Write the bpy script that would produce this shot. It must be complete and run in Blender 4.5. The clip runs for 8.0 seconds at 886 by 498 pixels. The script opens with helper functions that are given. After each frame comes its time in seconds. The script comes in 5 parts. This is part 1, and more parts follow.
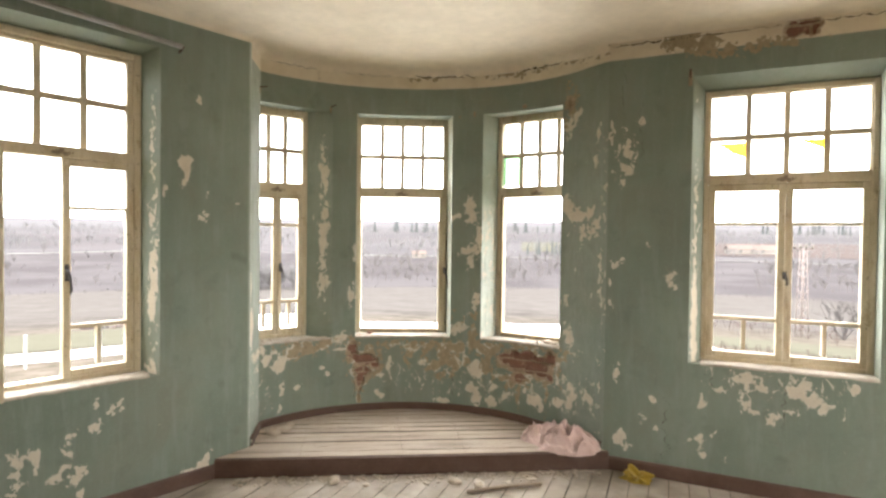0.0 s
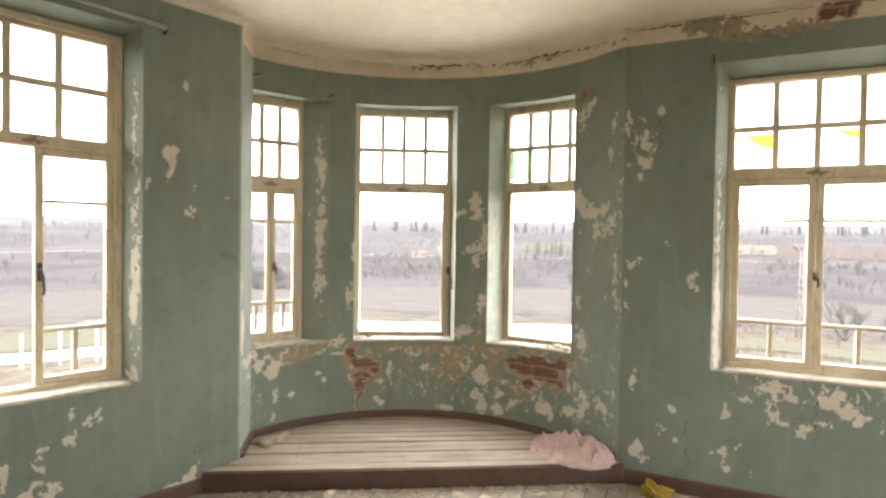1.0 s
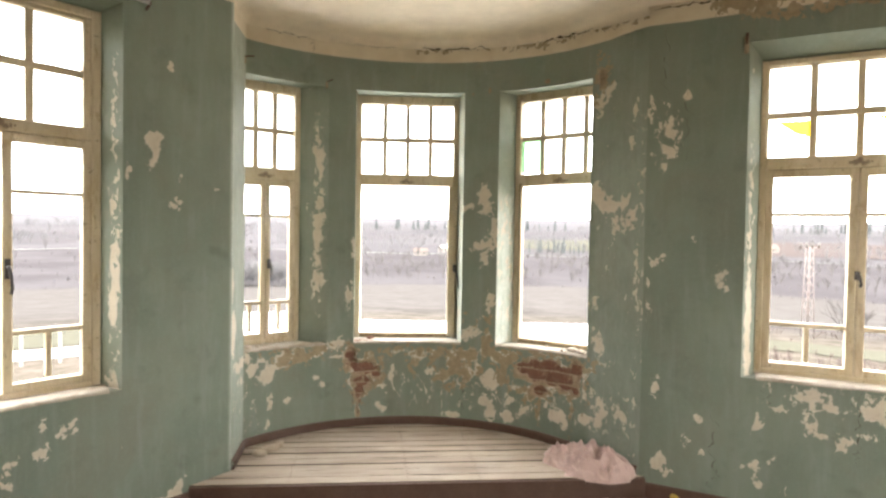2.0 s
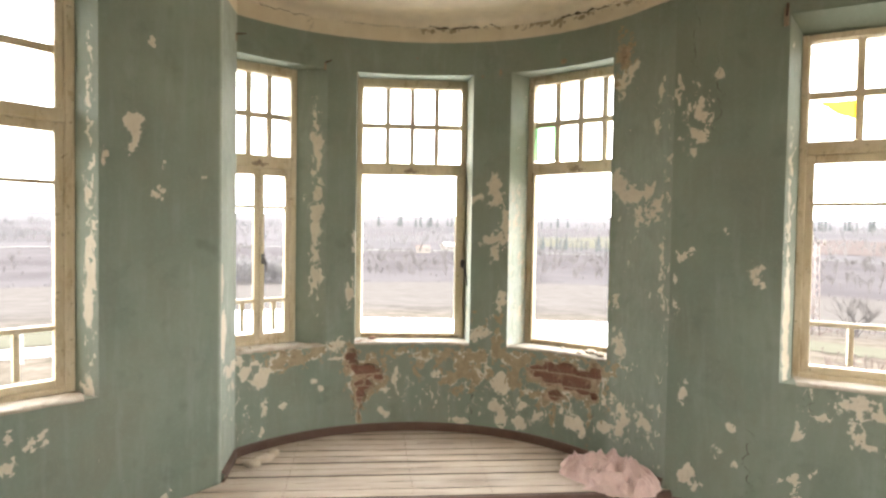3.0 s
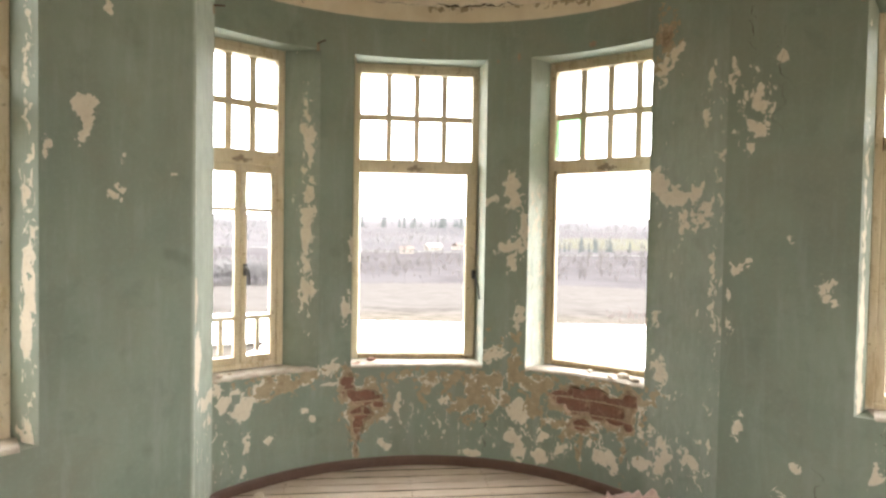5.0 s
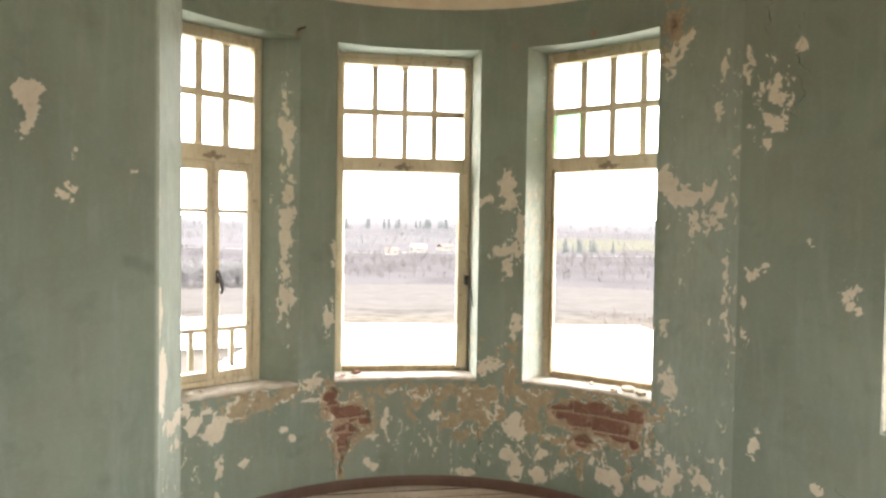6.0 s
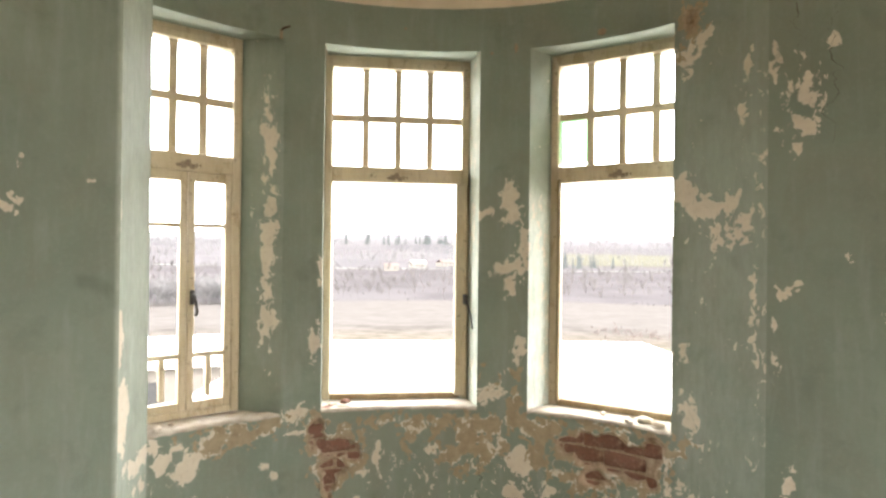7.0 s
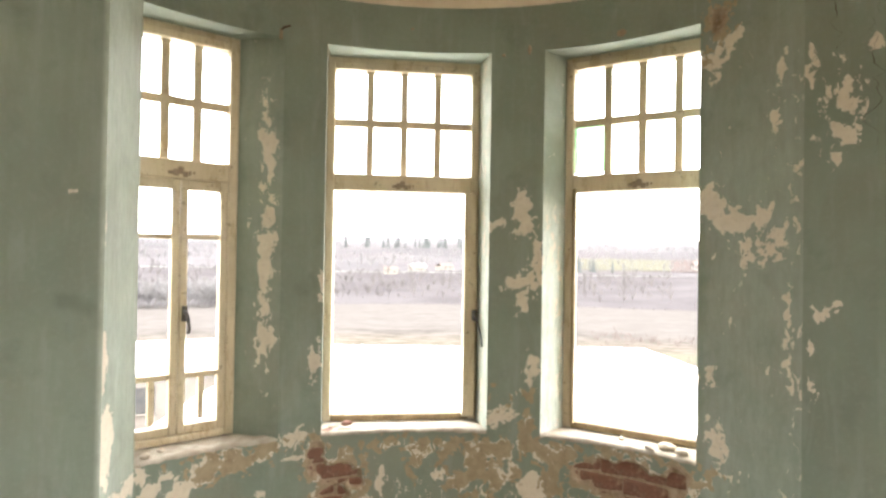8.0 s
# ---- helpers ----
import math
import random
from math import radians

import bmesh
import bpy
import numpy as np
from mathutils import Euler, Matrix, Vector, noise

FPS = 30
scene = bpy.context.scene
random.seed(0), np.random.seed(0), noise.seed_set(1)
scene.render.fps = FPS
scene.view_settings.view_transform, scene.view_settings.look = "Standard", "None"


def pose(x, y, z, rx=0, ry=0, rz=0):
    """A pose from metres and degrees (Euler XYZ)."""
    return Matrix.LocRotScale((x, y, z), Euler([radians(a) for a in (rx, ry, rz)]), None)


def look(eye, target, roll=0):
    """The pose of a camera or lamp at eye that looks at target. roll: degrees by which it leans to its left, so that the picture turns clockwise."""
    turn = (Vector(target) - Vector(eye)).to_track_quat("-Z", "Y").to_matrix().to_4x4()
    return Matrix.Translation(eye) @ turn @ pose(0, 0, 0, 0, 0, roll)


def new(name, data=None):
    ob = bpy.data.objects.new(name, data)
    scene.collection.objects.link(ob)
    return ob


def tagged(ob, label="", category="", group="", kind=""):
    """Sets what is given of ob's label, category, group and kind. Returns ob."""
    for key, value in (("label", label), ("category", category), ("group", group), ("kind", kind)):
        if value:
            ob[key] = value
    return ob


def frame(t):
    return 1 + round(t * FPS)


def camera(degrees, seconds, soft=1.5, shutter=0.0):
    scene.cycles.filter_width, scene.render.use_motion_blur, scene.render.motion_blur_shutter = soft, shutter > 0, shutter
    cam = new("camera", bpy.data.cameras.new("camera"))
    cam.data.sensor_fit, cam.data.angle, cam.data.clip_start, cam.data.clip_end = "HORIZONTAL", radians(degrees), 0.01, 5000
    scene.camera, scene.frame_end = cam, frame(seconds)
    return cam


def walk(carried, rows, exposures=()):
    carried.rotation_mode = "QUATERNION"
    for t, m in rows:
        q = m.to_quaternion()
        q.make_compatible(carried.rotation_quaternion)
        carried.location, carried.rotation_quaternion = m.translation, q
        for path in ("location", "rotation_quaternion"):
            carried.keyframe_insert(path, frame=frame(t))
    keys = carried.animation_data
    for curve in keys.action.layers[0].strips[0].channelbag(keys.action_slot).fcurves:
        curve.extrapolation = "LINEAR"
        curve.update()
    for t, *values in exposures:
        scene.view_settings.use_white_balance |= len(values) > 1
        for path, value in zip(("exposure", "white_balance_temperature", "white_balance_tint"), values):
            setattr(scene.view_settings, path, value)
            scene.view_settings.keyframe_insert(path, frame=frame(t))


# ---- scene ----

# ---------------------------------------------------------------- camera
cam = camera(77.0, 8.0, soft=2.6)
PATH = [
    (0, -0.046, 0.427, 1.536, 88.919, -0.718, -4.948),
    (0.5, -0.050, 0.531, 1.545, 88.688, -0.799, -5.042),
    (1, -0.056, 0.664, 1.523, 88.883, -0.862, -4.998),
    (1.5, -0.061, 0.789, 1.518, 88.802, -0.929, -4.929),
    (3, -0.071, 1.179, 1.480, 88.387, -0.912, -4.554),
    (3.5, -0.102, 1.295, 1.479, 88.320, -0.968, -4.762),
    (4, -0.148, 1.411, 1.487, 88.381, -0.904, -5.247),
    (4.5, -0.169, 1.516, 1.499, 88.470, -0.911, -5.520),
    (6, -0.186, 1.843, 1.520, 88.612, -0.865, -7.806),
    (6.5, -0.166, 1.948, 1.516, 89.319, -0.606, -7.934),
    (7, -0.140, 2.069, 1.520, 90.242, -0.658, -7.832),
    (7.5, -0.146, 2.164, 1.546, 90.547, -0.821, -7.694),
    (8, -0.159, 2.221, 1.563, 90.599, -0.892, -7.880),
]
EXPOSURE = [(0.0, 0.36), (1.5, 0.43), (4.5, 0.60), (6.5, 0.63), (8.0, 0.70)]
walk(cam, [(t, pose(*p)) for t, *p in PATH], EXPOSURE)

# ---------------------------------------------------------------- world and light
SKY, SUN, LAMP = 2.2, 0.4, 14.0
world = bpy.data.worlds.new("world")
scene.world = world
world.use_nodes = True
wn = world.node_tree
sky = wn.nodes.new("ShaderNodeTexSky")
sky.sky_type, sky.sun_disc = "NISHITA", False
sky.sun_elevation, sky.sun_rotation = radians(38), radians(200)
sky.air_density, sky.dust_density, sky.ozone_density = 1.0, 6.0, 0.6
veil = wn.nodes.new("ShaderNodeMix")          # an overcast veil before the blue
veil.data_type = "RGBA"
veil.inputs[0].default_value = 0.82
veil.inputs[7].default_value = (5.80, 5.75, 5.58, 1)
wn.links.new(sky.outputs[0], veil.inputs[6])
wn.links.new(veil.outputs[2], wn.nodes["Background"].inputs[0])
wn.nodes["Background"].inputs[1].default_value = SKY

sun_data = bpy.data.lights.new("sun", "SUN")
sun_data.energy, sun_data.angle, sun_data.color = SUN, radians(12), (1.0, 0.95, 0.88)
sun = new("sun", sun_data)
sun.matrix_world = look((0, 0, 40), (-8, 20, 8))

# ---------------------------------------------------------------- plan
AL, AR = radians(47.05), radians(60.07)         # how far the two walls turn from the bay's axis
BX, BY, BA, BD = -0.019, 3.671, 1.300, 1.027     # the bay's centre, half width and depth
PSI0, Q0, Q1, PSI1 = -67.3, -47.3, 59.3, 70.5         # the bay, in degrees from its axis: straight, curved, straight
PL, PR = Vector((-0.966, 4.087, 0)), Vector((1.329, 3.947, 0))     # where the room's walls meet the bay
STEP, SLOPE, FRONT = 0.165, 0.08, 3.93             # the platform's edge: its height, rise to the back, and place
CEIL, THICK = 2.805, 0.25
FLOOR = 0.05
SILL, HEAD, BAND = 0.781, 2.467, 2.668
LDIR, RDIR = Vector((-math.sin(AL), -math.cos(AL), 0)), Vector((math.sin(AR), -math.cos(AR), 0))
LOUT, ROUT = Vector((-math.cos(AL), math.sin(AL), 0)), Vector((math.cos(AR), math.sin(AR), 0))


def smooth(a, b, x):
    s = min(max((x - a) / (b - a), 0), 1)
    return s * s * (3 - 2 * s)


def step_z(y):
    return STEP + SLOPE * (y - FRONT)


def arc_at(psi):
    a = radians(psi)
    return Vector((BX + BA * math.sin(a), BY + BD * math.cos(a), 0))


def bay_normal(psi):
    if Q0 <= psi <= Q1:
        a = radians(psi)
        return Vector((BD * math.sin(a), BA * math.cos(a), 0)).normalized()
    d = PR - arc_at(Q1) if psi > Q1 else arc_at(Q0) - PL
    return Vector((-d.y, d.x, 0)).normalized()


def bay_at(psi, z=0.0, out=0.0):
    if psi > Q1:
        p = arc_at(Q1).lerp(PR, (psi - Q1) / (PSI1 - Q1))
    elif psi < Q0:
        p = arc_at(Q0).lerp(PL, (psi - Q0) / (PSI0 - Q0))
    else:
        p = arc_at(psi)
    return p + bay_normal(psi) * out + Vector((0, 0, z))


SIDE = 4.4
A_END, B_END = PL + LDIR * SIDE, PR + RDIR * SIDE
APEX = ((PR.x - PL.x) + (PR.y - PL.y) * math.tan(AR)) / (math.tan(AL) + math.tan(AR))
VERTEX = PL - LDIR * (APEX / math.cos(AL))
C_END = A_END + B_END - VERTEX


# ---------------------------------------------------------------- material helpers
class Tree:
    """A short hand for building node materials."""

    def __init__(self, name, rough=0.8):
        self.mat = bpy.data.materials.new(name)
        self.mat.use_nodes = True
        self.t = self.mat.node_tree
        self.bsdf = self.t.nodes["Principled BSDF"]
        self.bsdf.inputs["Roughness"].default_value = rough
        self.coord = self.t.nodes.new("ShaderNodeTexCoord").outputs["Object"]

    def link(self, a, b):
        self.t.links.new(a, b)

    def put(self, socket, value):
        if isinstance(value, bpy.types.NodeSocket):
            self.link(value, socket)
        elif isinstance(value, (tuple, list)):
            socket.default_value = (*value[:3], 1.0) if len(socket.default_value) == 4 else value[:3]
        else:
            socket.default_value = value

    def noise(self, scale, detail=4.0, rough=0.55, distort=0.0, stretch=(1, 1, 1), coord=None):
        m = self.t.nodes.new("ShaderNodeMapping")
        m.inputs["Scale"].default_value = stretch
        self.link(coord or self.coord, m.inputs["Vector"])
        n = self.t.nodes.new("ShaderNodeTexNoise")
        n.inputs["Scale"].default_value, n.inputs["Detail"].default_value = scale, detail
        n.inputs["Roughness"].default_value, n.inputs["Distortion"].default_value = rough, distort
        self.link(m.outputs[0], n.inputs["Vector"])
        return n.outputs["Fac"]

    def attr(self, name):
        a = self.t.nodes.new("ShaderNodeAttribute")
        a.attribute_name = name
        return a.outputs["Fac"]

    def math(self, op, a, b=0.0):
        n = self.t.nodes.new("ShaderNodeMath")
        n.operation = op
        self.put(n.inputs[0], a)
        self.put(n.inputs[1], b)
        return n.outputs[0]

    def ramp(self, x, lo, hi, a=0.0, b=1.0):
        n = self.t.nodes.new("ShaderNodeMapRange")
        n.inputs["From Min"].default_value, n.inputs["From Max"].default_value = lo, hi
        n.inputs["To Min"].default_value, n.inputs["To Max"].default_value = a, b
        self.put(n.inputs["Value"], x)
        return n.outputs[0]

    def mix(self, fac, a, b, blend="MIX"):
        n = self.t.nodes.new("ShaderNodeMix")
        n.data_type, n.blend_type = "RGBA", blend
        self.put(n.inputs[0], fac)
        self.put(n.inputs[6], a)
        self.put(n.inputs[7], b)
        return n.outputs[2]

    def random(self):
        return self.t.nodes.new("ShaderNodeObjectInfo").outputs["Random"]

    def bump(self, height, strength=0.5, distance=0.002):
        n = self.t.nodes.new("ShaderNodeBump")
        n.inputs["Strength"].default_value, n.inputs["Distance"].default_value = strength, distance
        self.link(height, n.inputs["Height"])
        self.link(n.outputs[0], self.bsdf.inputs["Normal"])

    def done(self, colour, rough=None):
        self.put(self.bsdf.inputs["Base Color"], colour)
        if rough is not None:
            self.put(self.bsdf.inputs["Roughness"], rough)
        return self.mat


def simple(name, a, b, scale=12.0, rough=0.8, stretch=(1, 1, 1), bump=0.3, distance=0.002, vary=0.0):
    t = Tree(name, rough)
    n = t.noise(scale, 6, 0.6, 0.3, stretch)
    c = t.mix(t.ramp(n, 0.3, 0.7), a, b)
    fine = t.noise(scale * 7, 3, 0.6, 0, stretch)
    c = t.mix(t.ramp(fine, 0.35, 0.75, 0.0, 0.35), c, tuple(v * 0.62 for v in a))
    if vary:
        c = t.mix(t.math("MULTIPLY", t.random(), vary), c, tuple(v * 0.45 for v in b))
    t.bump(t.math("ADD", n, fine), bump, distance)
    return t.done(c)


# ---------------------------------------------------------------- materials
GREEN, GREEN2, CREAM, CREAM2 = (0.186, 0.225, 0.183), (0.236, 0.274, 0.226), (0.64, 0.575, 0.48), (0.55, 0.485, 0.395)
TANC, TAND = (0.37, 0.305, 0.21), (0.27, 0.215, 0.145)


def wall_paint():
    t = Tree("flaking_green_paint", 0.62)
    big, mid, fine = t.noise(1.3, 4), t.noise(7, 5, 0.6, 0.4), t.noise(60, 3)
    streak = t.noise(5, 5, 0.65, 0.2, (3.0, 3.0, 0.35))
    green = t.mix(t.ramp(big, 0.38, 0.62), GREEN, GREEN2)
    grime = t.noise(2.6, 6, 0.68, 0.6, (1, 1, 0.7))
    green = t.mix(t.ramp(grime, 0.46, 0.72, 0.0, 0.75), green, (0.215, 0.215, 0.172))
    rub = t.noise(9, 6, 0.7, 0.3, (1.6, 1.6, 0.22))
    green = t.mix(t.ramp(rub, 0.52, 0.74, 0.0, 0.55), green, (0.29, 0.325, 0.295))
    blot = t.noise(4.2, 3, 0.5)
    green = t.mix(t.ramp(blot, 0.66, 0.74, 0.0, 0.35), green, (0.115, 0.125, 0.095))
    green = t.mix(t.ramp(streak, 0.45, 0.8, 0.0, 0.5), green, (0.20, 0.215, 0.172))
    green = t.mix(t.ramp(mid, 0.55, 0.8, 0.0, 0.45), green, (0.13, 0.155, 0.13))
    green = t.mix(t.ramp(fine, 0.5, 0.85, 0.0, 0.3), green, (0.29, 0.32, 0.28))
    # room walls' shade put into the paint colour, along with dark smudges
    shade_smudge = t.math("MULTIPLY", t.attr("shade_smudge"), t.ramp(t.noise(0.9, 4, 0.6), 0.3, 0.7, 0.55, 1.0))
    green = t.mix(shade_smudge, green, t.mix(t.ramp(big, 0.35, 0.65), (0.108, 0.120, 0.092), (0.142, 0.156, 0.120)))
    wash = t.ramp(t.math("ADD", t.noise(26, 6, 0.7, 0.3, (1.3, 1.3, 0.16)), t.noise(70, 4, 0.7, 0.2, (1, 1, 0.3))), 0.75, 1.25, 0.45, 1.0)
    # white rubbing on the reveals, and window light painted onto the bay's end walls
    green = t.mix(t.math("MULTIPLY", t.attr("chalk_daylight"), wash), green, t.mix(t.ramp(mid, 0.35, 0.7), (0.62, 0.645, 0.585), (0.46, 0.495, 0.43)))
    cream = t.mix(t.ramp(mid, 0.35, 0.7), CREAM, CREAM2)
    cream = t.mix(t.ramp(fine, 0.52, 0.8, 0.0, 0.4), cream, (0.36, 0.29, 0.21))
    tan = t.mix(t.ramp(t.noise(26, 5, 0.65), 0.35, 0.68), TANC, TAND)
    cells = t.t.nodes.new("ShaderNodeTexVoronoi")
    cells.inputs["Scale"].default_value = 30
    t.link(t.coord, cells.inputs["Vector"])
    edge = t.math("ADD", t.math("MULTIPLY", t.math("SUBTRACT", t.noise(17, 6, 0.68, 0.5), 0.5), 0.046),
                  t.math("MULTIPLY", t.math("SUBTRACT", cells.outputs["Distance"], 0.45), 0.014))
    edge = t.math("ADD", edge, t.math("MULTIPLY", t.math("SUBTRACT", t.noise(52, 4, 0.7, 0.3, (1, 1, 0.75)), 0.5), 0.018))
    warp = t.t.nodes.new("ShaderNodeVectorMath")
    warp.operation = "MULTIPLY_ADD"
    t.link(t.coord, warp.inputs[0])
    warp.inputs[1].default_value = (1, 1, 0.7)
    shift = t.t.nodes.new("ShaderNodeTexNoise")
    shift.inputs["Scale"].default_value = 40
    t.link(t.coord, shift.inputs["Vector"])
    small = t.t.nodes.new("ShaderNodeVectorMath")
    small.operation = "SCALE"
    small.inputs["Scale"].default_value = 0.03
    t.link(shift.outputs["Color"], small.inputs[0])
    t.link(small.outputs[0], warp.inputs[2])
    chips = t.t.nodes.new("ShaderNodeTexVoronoi")
    chips.inputs["Scale"].default_value = 42
    t.link(warp.outputs[0], chips.inputs["Vector"])
    split = t.t.nodes.new("ShaderNodeSeparateColor")
    t.link(chips.outputs["Color"], split.inputs[0])
    edge = t.math("ADD", edge, t.math("MULTIPLY", t.math("SUBTRACT", split.outputs[0], 0.55), 0.027))
    peel = t.ramp(t.math("ADD", t.attr("peel"), edge), 0.0, 0.0016)
    speck = t.math("SUBTRACT", t.math("ADD", t.attr("fleck"), t.ramp(t.noise(30, 6, 0.66, 0.8, (1.1, 1.1, 0.55)), 0.5, 0.82)), 1.0)
    speck = t.ramp(speck, 0.0, 0.02)
    peel = t.math("MAXIMUM", peel, speck)
    bare = t.ramp(t.math("ADD", t.attr("bare"), t.math("MULTIPLY", edge, 2.0)), 0.0, 0.002)
    hole = t.ramp(t.math("ADD", t.attr("hole"), t.math("MULTIPLY", edge, 0.6)), -0.012, 0.0)
    band = t.ramp(t.math("ADD", t.attr("band"), t.math("MULTIPLY", edge, 0.08)), 0.0, 0.0015)
    c = t.mix(peel, green, cream)
    c = t.mix(band, c, t.mix(t.ramp(mid, 0.35, 0.75), (0.66, 0.58, 0.45), (0.57, 0.48, 0.35)))
    c = t.mix(bare, c, tan)
    c = t.mix(hole, c, t.mix(t.ramp(fine, 0.35, 0.65), (0.27, 0.19, 0.13), (0.42, 0.33, 0.24)))
    lift = t.math("MAXIMUM", t.math("MAXIMUM", peel, bare), hole)
    h = t.math("ADD", t.math("MULTIPLY", lift, -1.0), t.math("MULTIPLY", t.math("ADD", fine, mid), 0.18))
    t.bump(h, 0.7, 0.003)
    t.bsdf.inputs["Specular IOR Level"].default_value = 0.22
    return t.done(c, t.ramp(lift, 0.0, 1.0, 0.74, 0.95))


WALL = wall_paint()
CEILING = simple("stained_ceiling_plaster", (0.76, 0.675, 0.54), (0.65, 0.56, 0.43), 1.6, 0.85, bump=0.25)
PLASTER = simple("dusty_plaster_ledge", (0.52, 0.47, 0.40), (0.32, 0.26, 0.20), 17, 0.9, bump=0.8, distance=0.006)
BROWN = simple("brown_skirting_paint", (0.090, 0.046, 0.033), (0.125, 0.072, 0.053), 9, 0.55, bump=0.4)

def worn_wood():
    """Yellowed paint, rubbed through to brown wood in streaks, with grime in spots."""
    t = Tree("yellowed_window_paint", 0.5)
    n, rub, spot, fine = t.noise(9, 6, 0.6, 0.3, (1, 1, 0.3)), t.noise(16, 6, 0.7, 0.5, (1, 1, 0.35)), t.noise(38, 4, 0.65), t.noise(90, 3, 0.6, 0, (1, 1, 0.2))
    c = t.mix(t.ramp(n, 0.32, 0.68), (0.57, 0.475, 0.315), (0.71, 0.62, 0.465))
    c = t.mix(t.ramp(rub, 0.55, 0.64, 0.0, 0.65), c, (0.42, 0.315, 0.19))
    c = t.mix(t.ramp(spot, 0.62, 0.70, 0.0, 0.7), c, (0.11, 0.08, 0.05))
    c = t.mix(t.ramp(fine, 0.4, 0.75, 0.0, 0.3), c, (0.42, 0.33, 0.20))
    c = t.mix(t.math("MULTIPLY", t.random(), 0.18), c, (0.36, 0.27, 0.15))
    t.bump(t.math("ADD", n, t.math("MULTIPLY", rub, -1.0)), 0.6, 0.002)
    return t.done(c, t.ramp(rub, 0.5, 0.65, 0.45, 0.8))


WOOD = worn_wood()
WOOD_DARK = simple("weathered_window_wood", (0.19, 0.135, 0.07), (0.36, 0.27, 0.15), 14, 0.7, (1, 1, 0.25), 0.6)
def board_material(name, a, b, along):
    """Worn boards: long grain, dark smears along the board, dust."""
    t = Tree(name, 0.72)
    grain = t.noise(7, 7, 0.68, 0.4, along)
    smear = t.noise(2.2, 5, 0.62, 0.3, tuple(v * 1.6 for v in along))
    dust = t.noise(3.5, 4)
    c = t.mix(t.ramp(grain, 0.34, 0.66), a, b)
    c = t.mix(t.ramp(smear, 0.52, 0.66, 0.0, 0.55), c, tuple(v * 0.42 for v in b))
    c = t.mix(t.ramp(dust, 0.45, 0.7, 0.0, 0.4), c, (0.62, 0.545, 0.475))
    c = t.mix(t.math("MULTIPLY", t.random(), 0.3), c, tuple(v * 0.55 for v in b))
    t.bump(grain, 0.5, 0.002)
    return t.done(c)


BOARD = board_material("dusty_platform_board", (0.51, 0.42, 0.34), (0.40, 0.32, 0.25), (0.35, 5, 1))
PLANK = board_material("grey_floor_plank", (0.38, 0.32, 0.26), (0.29, 0.24, 0.19), (1.2, 1.2, 1))
GAP = simple("dirt_between_boards", (0.05, 0.04, 0.03), (0.09, 0.07, 0.05), 20, 0.95)

def old_brick():
    """Soft red brick, chipped and smeared with mortar dust."""
    t = Tree("old_red_brick", 0.93)
    n, dust, pit = t.noise(17, 6, 0.65, 0.4), t.noise(24, 6, 0.7, 0.4), t.noise(75, 3, 0.6)
    c = t.mix(t.ramp(n, 0.35, 0.65), (0.245, 0.118, 0.080), (0.165, 0.080, 0.056))
    c = t.mix(t.math("MULTIPLY", t.random(), 0.4), c, (0.15, 0.075, 0.055))
    c = t.mix(t.ramp(dust, 0.52, 0.70, 0.0, 0.6), c, (0.42, 0.29, 0.20))
    c = t.mix(t.ramp(pit, 0.55, 0.75, 0.0, 0.6), c, (0.07, 0.04, 0.03))
    t.bump(t.math("ADD", n, pit), 0.9, 0.006)
    return t.done(c)


BRICK = old_brick()
IRON = simple("blackened_iron", (0.03, 0.028, 0.026), (0.07, 0.055, 0.045), 30, 0.55)
RUST = simple("rusted_nail_iron", (0.10, 0.05, 0.03), (0.05, 0.03, 0.02), 40, 0.8)
ROD = simple("grey_steel_rod", (0.28, 0.27, 0.25), (0.20, 0.18, 0.16), 20, 0.5)
CLOTH = simple("dusty_pink_cloth", (0.60, 0.43, 0.395), (0.70, 0.53, 0.49), 20, 0.7, bump=0.4)
YELLOW = simple("yellow_plastic_bag", (0.44, 0.30, 0.035), (0.30, 0.20, 0.03), 30, 0.4)
DEBRIS = simple("broken_plaster", (0.60, 0.525, 0.43), (0.44, 0.36, 0.28), 30, 0.95, bump=0.9)
STICK = simple("grey_splintered_wood", (0.24, 0.175, 0.12), (0.33, 0.26, 0.19), 20, 0.8, (1, 6, 1))


def glass(name, tint):
    m = bpy.data.materials.new(name)
    m.use_nodes = True
    t = m.node_tree
    t.nodes.remove(t.nodes["Principled BSDF"])
    tr, gl, mx, fr = (t.nodes.new("ShaderNode" + k) for k in ("BsdfTransparent", "BsdfGlossy", "MixShader", "Fresnel"))
    tr.inputs[0].default_value = (*tint, 1)
    gl.inputs["Roughness"].default_value = 0.03
    fr.inputs[0].default_value = 1.45
    t.links.new(fr.outputs[0], mx.inputs[0])
    t.links.new(tr.outputs[0], mx.inputs[1])
    t.links.new(gl.outputs[0], mx.inputs[2])
    t.links.new(mx.outputs[0], t.nodes["Material Output"].inputs[0])
    return m


GLASS = glass("dusty_clear_glass", (0.93, 0.94, 0.93))
GLASS_YELLOW = glass("yellow_glass", (0.98, 0.74, 0.13))
GLASS_GREEN = glass("green_glass", (0.40, 0.60, 0.43))


# ---------------------------------------------------------------- mesh helpers
def mesh_object(name, verts, faces, mat, parent=None, label="", flat=True):
    me = bpy.data.meshes.new(name)
    me.from_pydata([tuple(v) for v in verts], [], faces)
    me.materials.append(mat)
    me.validate()
    if not flat:
        me.shade_smooth()
    ob = new(name, me)
    ob.parent = parent
    if label:
        tagged(ob, label)
    return ob


